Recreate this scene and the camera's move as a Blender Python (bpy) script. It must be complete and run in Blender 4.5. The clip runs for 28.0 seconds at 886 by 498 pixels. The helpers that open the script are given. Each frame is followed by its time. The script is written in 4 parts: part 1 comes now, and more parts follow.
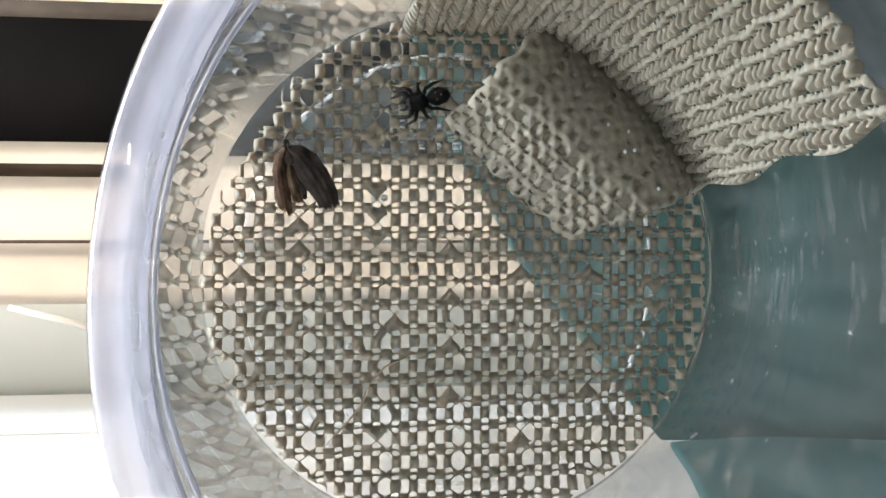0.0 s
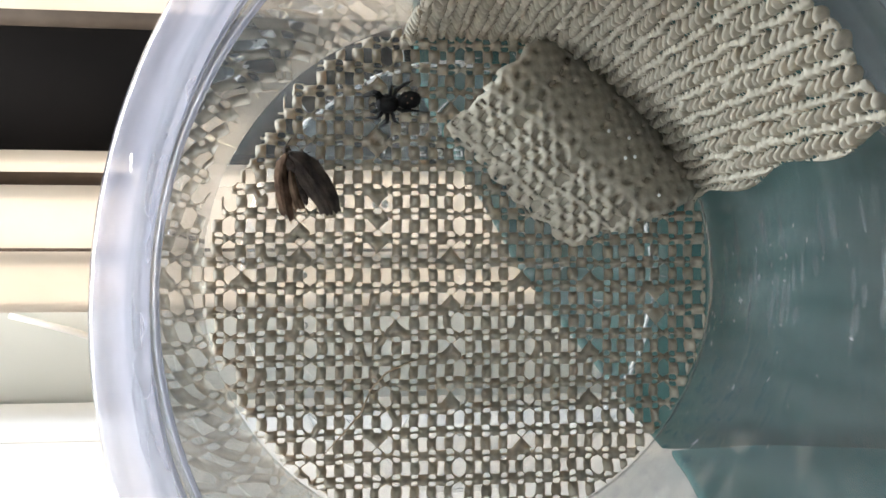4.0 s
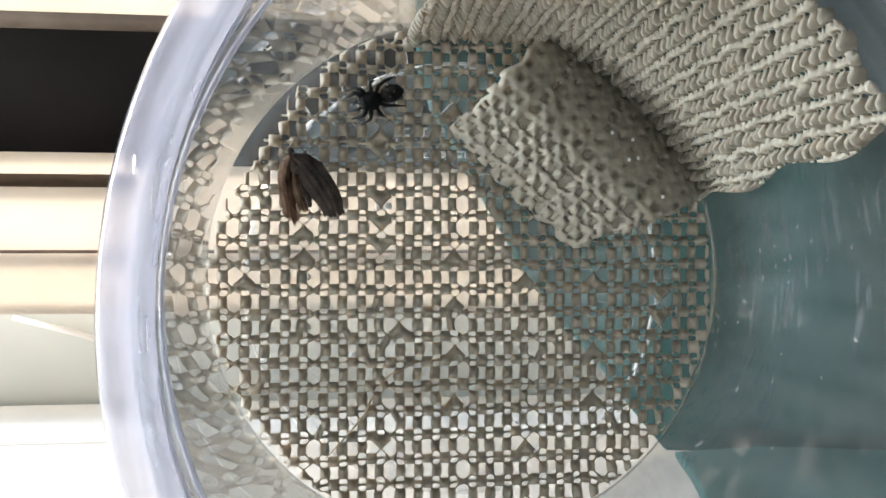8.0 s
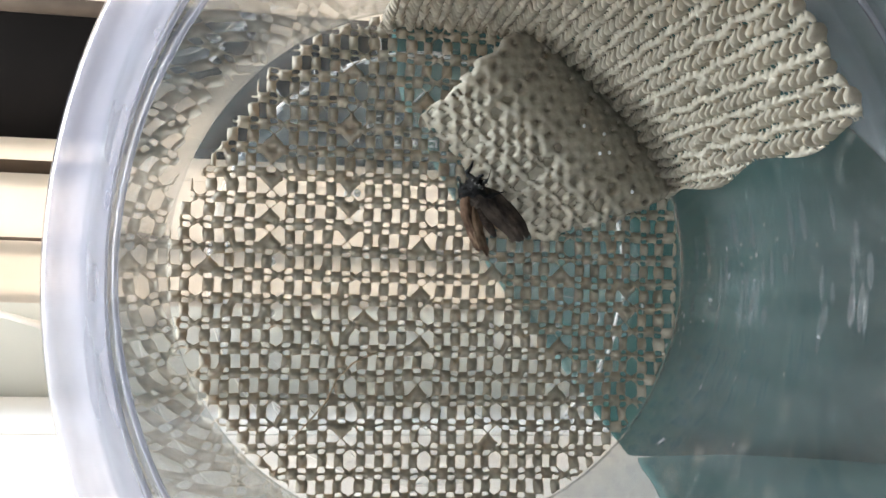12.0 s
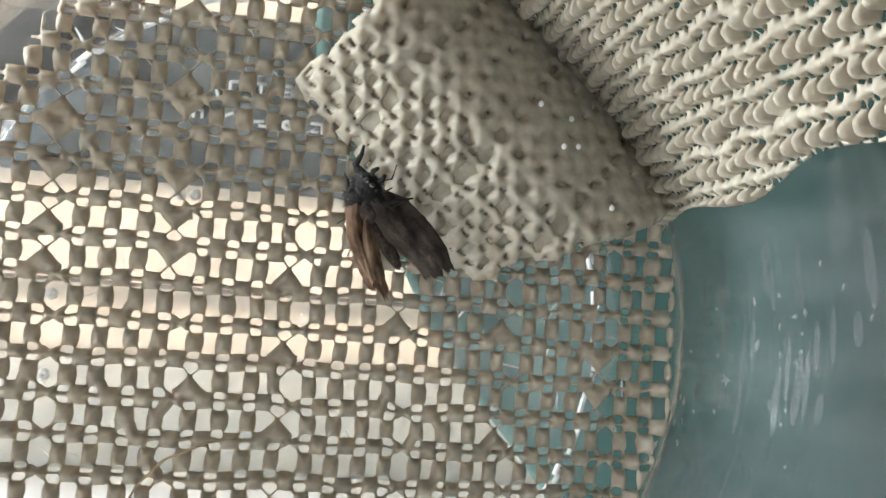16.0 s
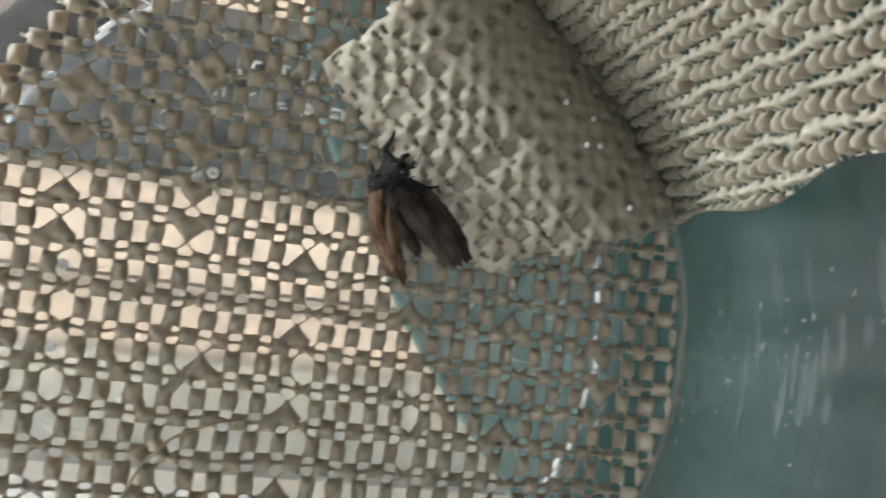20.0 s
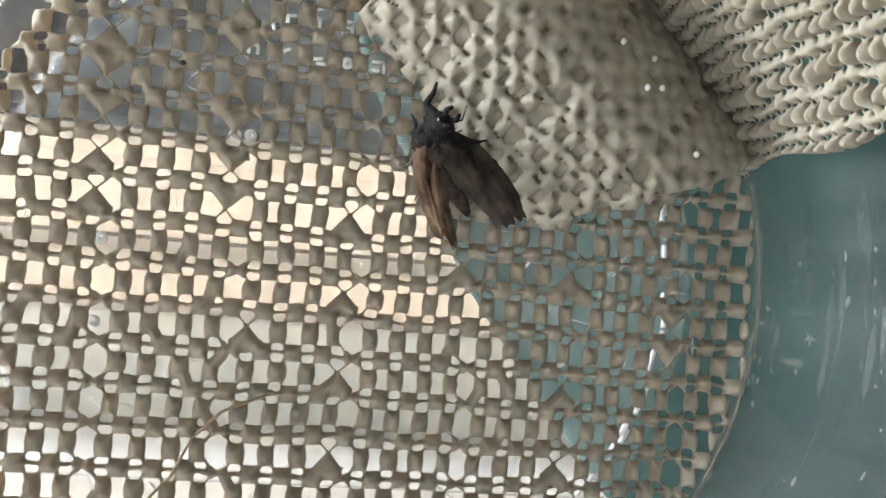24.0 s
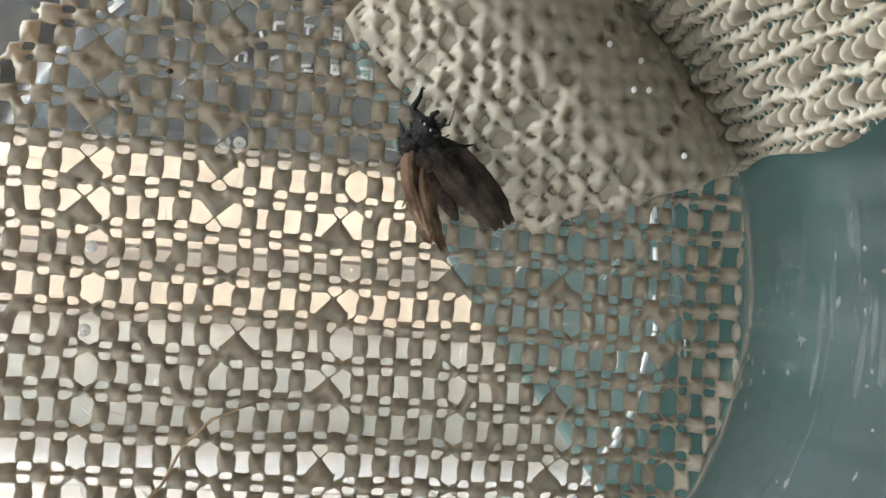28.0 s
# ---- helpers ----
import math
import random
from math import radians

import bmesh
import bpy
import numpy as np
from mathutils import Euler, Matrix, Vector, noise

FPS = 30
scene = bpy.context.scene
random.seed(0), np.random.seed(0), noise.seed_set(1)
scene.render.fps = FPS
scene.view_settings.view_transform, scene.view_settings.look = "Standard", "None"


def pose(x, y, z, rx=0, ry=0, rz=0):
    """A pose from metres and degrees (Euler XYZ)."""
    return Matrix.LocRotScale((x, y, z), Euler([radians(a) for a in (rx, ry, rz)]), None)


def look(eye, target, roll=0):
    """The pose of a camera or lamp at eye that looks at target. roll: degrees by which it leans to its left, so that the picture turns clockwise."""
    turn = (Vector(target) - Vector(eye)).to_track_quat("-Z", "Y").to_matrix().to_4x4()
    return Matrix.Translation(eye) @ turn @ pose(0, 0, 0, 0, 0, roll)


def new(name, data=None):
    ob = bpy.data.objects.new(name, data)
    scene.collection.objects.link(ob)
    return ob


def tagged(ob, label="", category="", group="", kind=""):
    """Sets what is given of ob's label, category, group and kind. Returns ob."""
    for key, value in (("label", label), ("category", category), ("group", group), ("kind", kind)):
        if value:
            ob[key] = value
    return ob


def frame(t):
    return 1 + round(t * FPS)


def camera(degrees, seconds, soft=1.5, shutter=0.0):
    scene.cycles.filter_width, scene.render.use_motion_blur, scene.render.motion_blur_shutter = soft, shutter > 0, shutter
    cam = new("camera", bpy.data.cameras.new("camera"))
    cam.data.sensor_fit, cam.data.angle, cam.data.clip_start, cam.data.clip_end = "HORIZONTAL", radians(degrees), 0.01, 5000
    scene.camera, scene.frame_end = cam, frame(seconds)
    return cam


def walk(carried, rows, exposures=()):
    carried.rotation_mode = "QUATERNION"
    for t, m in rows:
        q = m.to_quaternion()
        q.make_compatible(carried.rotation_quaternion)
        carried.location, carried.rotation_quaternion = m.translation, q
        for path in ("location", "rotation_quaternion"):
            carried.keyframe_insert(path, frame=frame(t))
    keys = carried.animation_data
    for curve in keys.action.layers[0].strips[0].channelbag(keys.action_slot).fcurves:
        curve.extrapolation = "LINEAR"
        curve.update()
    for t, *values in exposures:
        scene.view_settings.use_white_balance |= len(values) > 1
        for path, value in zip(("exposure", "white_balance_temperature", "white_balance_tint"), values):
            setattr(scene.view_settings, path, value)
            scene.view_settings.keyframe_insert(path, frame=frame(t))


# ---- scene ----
# ---- camera and path ----
cam = camera(55.0, 28.0, shutter=0.6)
ROWS = [
    (0.0, -0.0232, -0.1551, 0.0071, -6.95, -1.13, 0.06),
    (0.5, -0.0228, -0.1554, 0.0062, -6.93, -0.74, 0.08),
    (1.0, -0.0228, -0.1554, 0.0061, -6.87, -0.58, 0.07),
    (1.5, -0.0225, -0.1555, 0.0062, -6.80, -0.67, 0.05),
    (2.0, -0.0232, -0.1553, 0.0062, -6.95, -0.60, 0.19),
    (2.5, -0.0230, -0.1552, 0.0062, -6.93, -0.43, 0.10),
    (3.0, -0.0234, -0.1554, 0.0062, -7.02, -0.40, 0.09),
    (3.5, -0.0232, -0.1553, 0.0063, -6.89, -0.43, 0.12),
    (5.5, -0.0234, -0.1554, 0.0063, -6.91, -0.30, 0.04),
    (6.0, -0.0235, -0.1554, 0.0062, -6.90, -0.33, 0.03),
    (6.5, -0.0231, -0.1553, 0.0060, -6.74, -0.20, 0.01),
    (7.0, -0.0233, -0.1555, 0.0062, -6.81, -0.29, 0.00),
    (7.5, -0.0235, -0.1555, 0.0062, -6.78, -0.29, 0.01),
    (8.0, -0.0235, -0.1553, 0.0064, -6.75, -0.33, 0.04),
    (8.5, -0.0236, -0.1555, 0.0062, -6.78, -0.23, 0.06),
    (9.0, -0.0234, -0.1555, 0.0062, -6.73, -0.14, 0.08),
    (9.5, -0.0233, -0.1551, 0.0062, -6.97, 0.05, 0.14),
    (10.0, -0.0232, -0.1548, 0.0054, -7.47, 0.40, 0.30),
    (10.5, -0.0231, -0.1545, 0.0051, -7.81, 0.43, 0.61),
    (11.0, -0.0227, -0.1544, 0.0039, -8.06, 0.38, 1.21),
    (11.5, -0.0226, -0.1542, 0.0030, -8.36, 0.47, 1.64),
    (13.5, -0.0219, -0.1536, 0.0005, -9.82, 0.81, 3.19),
    (14.0, -0.0230, -0.1531, -0.0000, -11.09, 1.92, 3.46),
    (14.5, -0.0217, -0.1516, -0.0007, -11.75, 2.71, 3.70),
    (15.0, -0.0138, -0.1294, 0.0007, -11.60, 2.63, 4.09),
    (15.5, -0.0059, -0.1051, 0.0015, -11.25, 3.64, 3.98),
    (16.0, -0.0031, -0.1032, 0.0012, -10.05, 4.46, 4.22),
    (16.5, -0.0030, -0.1033, 0.0006, -9.51, 5.03, 4.36),
    (17.0, -0.0037, -0.1026, -0.0005, -9.25, 4.23, 4.97),
    (17.5, -0.0062, -0.1023, -0.0005, -9.84, 3.91, 5.21),
    (18.0, -0.0076, -0.1022, -0.0000, -10.57, 5.00, 5.02),
    (18.5, -0.0084, -0.1021, 0.0000, -10.82, 5.07, 5.07),
    (19.0, -0.0094, -0.1019, -0.0004, -11.43, 5.16, 5.09),
    (19.5, -0.0112, -0.1031, -0.0018, -9.89, 3.86, 5.83),
    (20.0, -0.0115, -0.1020, -0.0024, -13.78, 5.72, 6.79),
    (20.5, -0.0129, -0.1025, -0.0023, -17.13, 6.48, 7.39),
    (21.0, -0.0151, -0.1015, -0.0025, -17.47, 6.50, 7.76),
    (21.5, -0.0112, -0.0999, -0.0013, -15.93, 6.22, 7.83),
    (22.0, -0.0090, -0.0979, -0.0003, -13.61, 4.27, 7.24),
    (22.5, -0.0093, -0.0975, -0.0002, -10.99, 2.32, 6.64),
    (24.5, -0.0078, -0.0965, -0.0012, -9.61, 1.91, 4.95),
    (25.0, -0.0058, -0.0965, -0.0017, -9.38, 1.67, 4.93),
    (25.5, -0.0045, -0.0966, -0.0022, -9.13, 1.57, 5.02),
    (26.0, -0.0046, -0.0967, -0.0022, -9.05, 1.67, 4.98),
    (26.5, -0.0063, -0.0967, -0.0018, -9.63, 1.69, 4.74),
    (27.0, -0.0081, -0.0964, -0.0006, -10.57, 1.68, 4.44),
    (27.5, -0.0076, -0.0966, -0.0009, -10.11, 2.00, 4.35),
    (28.0, -0.0070, -0.0969, -0.0009, -9.34, 2.42, 4.36),
]


def aim(x, y, z, yaw, pitch, roll):
    """A camera pose from a place and three angles in degrees."""
    a, b = radians(yaw), radians(pitch)
    eye = Vector((x, y, z))
    return look(eye, eye + Vector((-math.sin(a) * math.cos(b), math.cos(a) * math.cos(b), math.sin(b))), roll)


walk(cam, [(r[0], aim(*r[1:])) for r in ROWS], [(0.0, 2.08, 6500, 10), (14.0, 2.15, 6550, 10), (15.0, 2.1, 6650, 10), (16.0, 2.60, 6800, 11), (19.0, 2.51, 6850, 11), (20.0, 2.10, 6800, 10), (22.0, 2.40, 6800, 11), (25.0, 2.46, 6850, 11), (28.0, 2.44, 6850, 11)])

# ---- world, sun, exposure ----
SIDE_W = 19.0
SUN_DIR = Vector((-0.30, 0.72, 0.62)).normalized()   # towards the sun, behind the blind
world = bpy.data.worlds.new("sky")
scene.world = world
world.use_nodes = True
wn = world.node_tree.nodes
sky = wn.new("ShaderNodeTexSky")
sky.sky_type = "NISHITA"
sky.sun_disc = False
sky.sun_elevation = math.asin(SUN_DIR.z)
sky.sun_rotation = math.atan2(SUN_DIR.x, SUN_DIR.y)
world.node_tree.links.new(sky.outputs[0], wn["Background"].inputs[0])
wn["Background"].inputs[1].default_value = 0.15
# fill lamp added in an unseen opening at the left, in place of skylight
side = bpy.data.lights.new("side_fill_light", "AREA")
side.shape, side.size, side.size_y, side.energy, side.color = "RECTANGLE", 0.245, 1.66, SIDE_W, (0.93, 0.97, 1.0)
side_ob = new("side_fill_light", side)
side_ob.matrix_world = look((-1.29, 0.0725, 0.15), (0, 0.0725, 0.15))
sun_data = bpy.data.lights.new("sun", "SUN")
sun_data.energy = 3.6
sun_data.angle = radians(0.53)
sun_data.color = (1.0, 0.94, 0.85)
sun = new("sun", sun_data)
sun.matrix_world = look((0, 0, 0), -SUN_DIR) @ Matrix.Identity(4)


# ---- materials ----
def material(name):
    m = bpy.data.materials.new(name)
    m.use_nodes = True
    t = m.node_tree
    return m, t.nodes, t.links, t.nodes["Principled BSDF"], t.nodes["Material Output"]


def varied(nodes, links, dark, light, scale, detail=4.0, low=0.3, high=0.7, stretch=1.0):
    """A colour that varies between two tones by noise."""
    tc = nodes.new("ShaderNodeTexCoord")
    nz = nodes.new("ShaderNodeTexNoise")
    nz.inputs["Scale"].default_value = scale
    nz.inputs["Detail"].default_value = detail
    rp = nodes.new("ShaderNodeValToRGB")
    rp.color_ramp.elements[0].position, rp.color_ramp.elements[1].position = low, high
    rp.color_ramp.elements[0].color, rp.color_ramp.elements[1].color = (*dark, 1), (*light, 1)
    mp = nodes.new("ShaderNodeMapping")
    mp.inputs["Scale"].default_value = (1, stretch, 1)
    links.new(tc.outputs["Object"], mp.inputs[0])
    links.new(mp.outputs[0], nz.inputs["Vector"])
    links.new(nz.outputs["Fac"], rp.inputs["Fac"])
    return rp.outputs["Color"], nz


def bumped(nodes, links, target, scale, strength, distance):
    tc = nodes.new("ShaderNodeTexCoord")
    nz = nodes.new("ShaderNodeTexNoise")
    nz.inputs["Scale"].default_value = scale
    nz.inputs["Detail"].default_value = 5.0
    bp = nodes.new("ShaderNodeBump")
    bp.inputs["Strength"].default_value = strength
    bp.inputs["Distance"].default_value = distance
    links.new(tc.outputs["Object"], nz.inputs["Vector"])
    links.new(nz.outputs["Fac"], bp.inputs["Height"])
    links.new(bp.outputs["Normal"], target.inputs["Normal"])
    return bp


def matte(name, dark, light, scale, rough=0.7, bump=0.0, bump_scale=0.0, distance=0.0002, specular=0.4):
    m, n, l, b, out = material(name)
    col, _ = varied(n, l, dark, light, scale)
    l.new(col, b.inputs["Base Color"])
    b.inputs["Roughness"].default_value = rough
    b.inputs["Specular IOR Level"].default_value = specular
    if bump:
        bumped(n, l, b, bump_scale, bump, distance)
    return m


def thin(name, dark, light, scale, share, rough=0.8, bump=0.0, bump_scale=600.0, distance=0.0001, stretch=1.0, glow=None):
    """A surface that also lets light through: share of it is translucent."""
    m, n, l, b, out = material(name)
    col, _ = varied(n, l, dark, light, scale, 6.0, 0.34, 0.66, stretch)
    l.new(col, b.inputs["Base Color"])
    b.inputs["Roughness"].default_value = rough
    b.inputs["Specular IOR Level"].default_value = 0.25
    tr = n.new("ShaderNodeBsdfTranslucent")
    if glow:
        tr.inputs["Color"].default_value = (*glow, 1)
    else:
        l.new(col, tr.inputs["Color"])
    mx = n.new("ShaderNodeMixShader")
    mx.inputs[0].default_value = share
    l.new(b.outputs[0], mx.inputs[1])
    l.new(tr.outputs[0], mx.inputs[2])
    l.new(mx.outputs[0], out.inputs["Surface"])
    if bump:
        bp = bumped(n, l, b, bump_scale, bump, distance)
        l.new(bp.outputs["Normal"], tr.inputs["Normal"])
    return m


def plastic(name, tint, milk, milk_colour, rough, streak_scale=(1, 1, 1), bump=0.2, gloss=1.0):
    """Clear plastic with a milky share, and gloss by Fresnel."""
    m, n, l, b, out = material(name)
    n.remove(b)
    tp = n.new("ShaderNodeBsdfTransparent")
    tp.inputs[0].default_value = (*tint, 1)
    df = n.new("ShaderNodeBsdfDiffuse")
    df.inputs[0].default_value = (*milk_colour, 1)
    tl = n.new("ShaderNodeBsdfTranslucent")
    tl.inputs[0].default_value = (*milk_colour, 1)
    half = n.new("ShaderNodeMixShader")
    half.inputs[0].default_value = 0.5
    l.new(df.outputs[0], half.inputs[1])
    l.new(tl.outputs[0], half.inputs[2])
    tc = n.new("ShaderNodeTexCoord")
    mp = n.new("ShaderNodeMapping")
    mp.inputs["Scale"].default_value = streak_scale
    nz = n.new("ShaderNodeTexNoise")
    nz.inputs["Scale"].default_value = 220.0
    nz.inputs["Detail"].default_value = 4.0
    l.new(tc.outputs["Object"], mp.inputs[0])
    l.new(mp.outputs[0], nz.inputs["Vector"])
    mr = n.new("ShaderNodeMapRange")
    mr.inputs["From Min"].default_value, mr.inputs["From Max"].default_value = 0.3, 0.75
    mr.inputs["To Min"].default_value, mr.inputs["To Max"].default_value = milk * 0.6, milk * 1.5
    l.new(nz.outputs["Fac"], mr.inputs["Value"])
    mix = n.new("ShaderNodeMixShader")
    l.new(mr.outputs[0], mix.inputs[0])
    l.new(tp.outputs[0], mix.inputs[1])
    l.new(half.outputs[0], mix.inputs[2])
    gl = n.new("ShaderNodeBsdfGlossy")
    gl.inputs["Roughness"].default_value = rough
    lw = n.new("ShaderNodeLayerWeight")
    lw.inputs["Blend"].default_value = 0.5
    pw = n.new("ShaderNodeMath")
    pw.operation = "POWER"
    pw.inputs[1].default_value = 3.4
    fr = n.new("ShaderNodeMath")
    fr.operation = "MULTIPLY_ADD"
    fr.inputs[1].default_value, fr.inputs[2].default_value = 0.88 * gloss, 0.045 * gloss
    l.new(lw.outputs["Facing"], pw.inputs[0])
    l.new(pw.outputs[0], fr.inputs[0])
    bp = n.new("ShaderNodeBump")
    bp.inputs["Strength"].default_value = bump
    bp.inputs["Distance"].default_value = 0.0004
    l.new(nz.outputs["Fac"], bp.inputs["Height"])
    l.new(bp.outputs[0], gl.inputs["Normal"])
    last = n.new("ShaderNodeMixShader")
    l.new(fr.outputs[0], last.inputs[0])
    l.new(mix.outputs[0], last.inputs[1])
    l.new(gl.outputs[0], last.inputs[2])
    l.new(last.outputs[0], out.inputs["Surface"])
    return m


FOAM = thin("foam", (0.46, 0.440, 0.37), (0.62, 0.594, 0.50), 900.0, 0.30, 0.75, 0.35, 2500.0, 0.00012, glow=(0.60, 0.43, 0.29))
CLEAR = plastic("clear_plastic", (0.83, 0.845, 0.855), 0.058, (0.80, 0.84, 0.86), 0.012, (1, 0.12, 1), 0.004)
BASE_CLEAR = plastic("base_plastic", (0.97, 0.97, 0.97), 0.19, (0.63, 0.77, 0.88), 0.08, (1, 1, 1), 0.2)
MILKY = plastic("milky_plastic", (0.95, 0.95, 0.97), 0.44, (0.60, 0.61, 0.71), 0.12, (0.2, 1, 0.2), 0.1)
HEEL = plastic("heel_plastic", (0.90, 0.91, 0.92), 0.05, (0.70, 0.74, 0.76), 0.20, (1, 1, 1), 0.2, 0.5)
FROST = plastic("frosted_plastic", (0.95, 0.95, 0.97), 0.56, (0.78, 0.82, 0.88), 0.18, (0.2, 1, 0.2), 0.1)
MARK = plastic("mark_plastic", (0.98, 0.98, 0.98), 0.66, (0.97, 0.98, 0.98), 0.25, (1, 1, 1), 0.0)
# faint milky plastic for the reflections laid on the wall
REFLECTION = plastic("reflection_plastic", (0.95, 0.96, 0.97), 0.07, (0.86, 0.90, 0.93), 0.10, (1, 1, 1), 0.3)
# plain white that stands for glints on mouldings, dents and droplets
GLINT = thin("glint_white", (0.93, 0.94, 0.95), (0.97, 0.97, 0.97), 300.0, 0.5, 0.25)
SLAT = thin("slat_vinyl", (0.68, 0.622, 0.55), (0.73, 0.672, 0.60), 30.0, 0.6, 0.5)
# brown that paints the shade along the slats
SLAT_SHADE = matte("slat_shade", (0.07, 0.052, 0.04), (0.11, 0.085, 0.065), 60.0, 0.9, specular=0.1)
# near-black that paints the unlit gap in the blind
DARK = matte("gap_shade", (0.004, 0.0033, 0.003), (0.008, 0.0065, 0.0058), 25.0, 0.95, specular=0.05)
RAIL = matte("painted_rail", (0.665, 0.685, 0.645), (0.725, 0.745, 0.705), 12.0, 0.5)
SILL = matte("white_paint", (0.82, 0.79, 0.74), (0.87, 0.845, 0.80), 20.0, 0.4)
LEDGE = matte("ledge_paint", (0.79, 0.755, 0.715), (0.85, 0.815, 0.775), 20.0, 0.5)
TEAL = thin("teal_cloth", (0.070, 0.182, 0.174), (0.122, 0.268, 0.256), 22.0, 0.45, 0.9, 0.3, 900.0, 0.0003)
PLASTER = matte("plaster", (0.42, 0.40, 0.37), (0.50, 0.48, 0.45), 3.0, 0.9, 0.2, 60.0, 0.002)
# dark surface of the unseen walls and ceiling that hold light back
DIM = matte("dark_blocker", (0.05, 0.042, 0.034), (0.085, 0.07, 0.056), 3.0, 0.7)
FLOOR = matte("floor_boards", (0.18, 0.12, 0.08), (0.28, 0.20, 0.13), 6.0, 0.6)
BLACK = matte("spider_black", (0.003, 0.003, 0.0035), (0.010, 0.0095, 0.010), 1400.0, 0.62, 0.9, 5000.0, 0.0003, specular=0.25)
SPOT = matte("spider_spot", (0.16, 0.09, 0.06), (0.30, 0.20, 0.15), 2000.0)
EYE = matte("spider_eye", (0.01, 0.012, 0.012), (0.02, 0.02, 0.02), 900.0, 0.08, specular=0.8)
WING = thin("wing_scales", (0.015, 0.0125, 0.011), (0.120, 0.093, 0.079), 460.0, 0.06, 0.8, 0.5, 2200.0, 0.0002, 0.6)
HINDWING = thin("hindwing", (0.13, 0.082, 0.050), (0.58, 0.41, 0.28), 700.0, 0.5, 0.7, 0.4, 1800.0, 0.0002, 0.4)
WINGB = thin("worn_wing_scales", (0.05, 0.029, 0.02), (0.34, 0.215, 0.145), 560.0, 0.55, 0.8, 0.5, 2200.0, 0.0002, 0.5)
FUR = matte("moth_fur", (0.035, 0.028, 0.024), (0.12, 0.09, 0.075), 1500.0, 0.95, 0.8, 3500.0, 0.0003)
THREAD = matte("thread", (0.34, 0.25, 0.16), (0.52, 0.42, 0.30), 800.0, 0.9)


# ---- mesh helpers ----
def obj(name, bm, mat, parent=None, label="", smooth=True):
    me = bpy.data.meshes.new(name)
    bm.to_mesh(me)
    bm.free()
    if smooth:
        for p in me.polygons:
            p.use_smooth = True
    me.materials.append(mat)
    o = new(name, me)
    if parent:
        o.parent = parent
    if label:
        o["label"] = label
    return o


def part(name, bm, mat, parent, label="", smooth=True):
    return obj(name, bm, mat, parent, label, smooth)


def raw(name, verts, faces, mat, parent=None, label="", smooth=True):
    me = bpy.data.meshes.new(name)
    me.from_pydata(verts, [], faces)
    me.update()
    if smooth:
        me.polygons.foreach_set("use_smooth", [True] * len(me.polygons))
    me.materials.append(mat)
    o = new(name, me)
    if parent:
        o.parent = parent
    if label:
        o["label"] = label
    return o


def box(x0, x1, y0, y1, z0, z1, bevel=0.0):
    bm = bmesh.new()
    bmesh.ops.create_cube(bm, size=1.0)
    for v in bm.verts:
        v.co = Vector(((x0 + x1) / 2 + v.co.x * (x1 - x0), (y0 + y1) / 2 + v.co.y * (y1 - y0), (z0 + z1) / 2 + v.co.z * (z1 - z0)))
    if bevel:
        bmesh.ops.bevel(bm, geom=bm.edges[:], offset=bevel, segments=2, affect="EDGES", profile=0.5)
    return bm


def lathe(profile, steps=128):
    """A closed ring swept about the y axis: profile of (radius, y) pairs, closed."""
    n = len(profile)
    verts, faces = [], []
    for i in range(steps):
        a = 2 * math.pi * i / steps
        verts += [(r * math.cos(a), y, r * math.sin(a)) for r, y in profile]
    for i in range(steps):
        j = (i + 1) % steps
        for k in range(n):
            m = (k + 1) % n
            faces.append((i * n + k, i * n + m, j * n + m, j * n + k))
    return verts, faces


def blob(c, r, bm=None, seg=14, rings=10, turn=None):
    """An ellipsoid, added to bm."""
    bm = bm or bmesh.new()
    m = Matrix.Translation(c) @ (turn or Matrix.Identity(4)) @ Matrix.Diagonal((*r, 1))
    bmesh.ops.create_uvsphere(bm, u_segments=seg, v_segments=rings, radius=1.0, matrix=m)
    return bm


def tube(points, radii, bm=None, seg=8):
    """A tube of changing radius through points, with closed ends."""
    bm = bm or bmesh.new()
    pts = [Vector(p) for p in points]
    loops = []
    for i, p in enumerate(pts):
        d = (pts[min(i + 1, len(pts) - 1)] - pts[max(i - 1, 0)]).normalized()
        a = d.orthogonal().normalized()
        b = d.cross(a)
        loops.append([bm.verts.new(p + (a * math.cos(2 * math.pi * k / seg) + b * math.sin(2 * math.pi * k / seg)) * radii[i]) for k in range(seg)])
    for i in range(1, len(loops)):
        best = min(range(seg), key=lambda s: sum((loops[i - 1][k].co - loops[i][(k + s) % seg].co).length for k in range(seg)))
        loops[i] = loops[i][best:] + loops[i][:best]
        for k in range(seg):
            bm.faces.new((loops[i - 1][k], loops[i - 1][(k + 1) % seg], loops[i][(k + 1) % seg], loops[i][k]))
    bm.faces.new(loops[0][::-1])
    bm.faces.new(loops[-1])
    bmesh.ops.recalc_face_normals(bm, faces=bm.faces[:])
    return bm


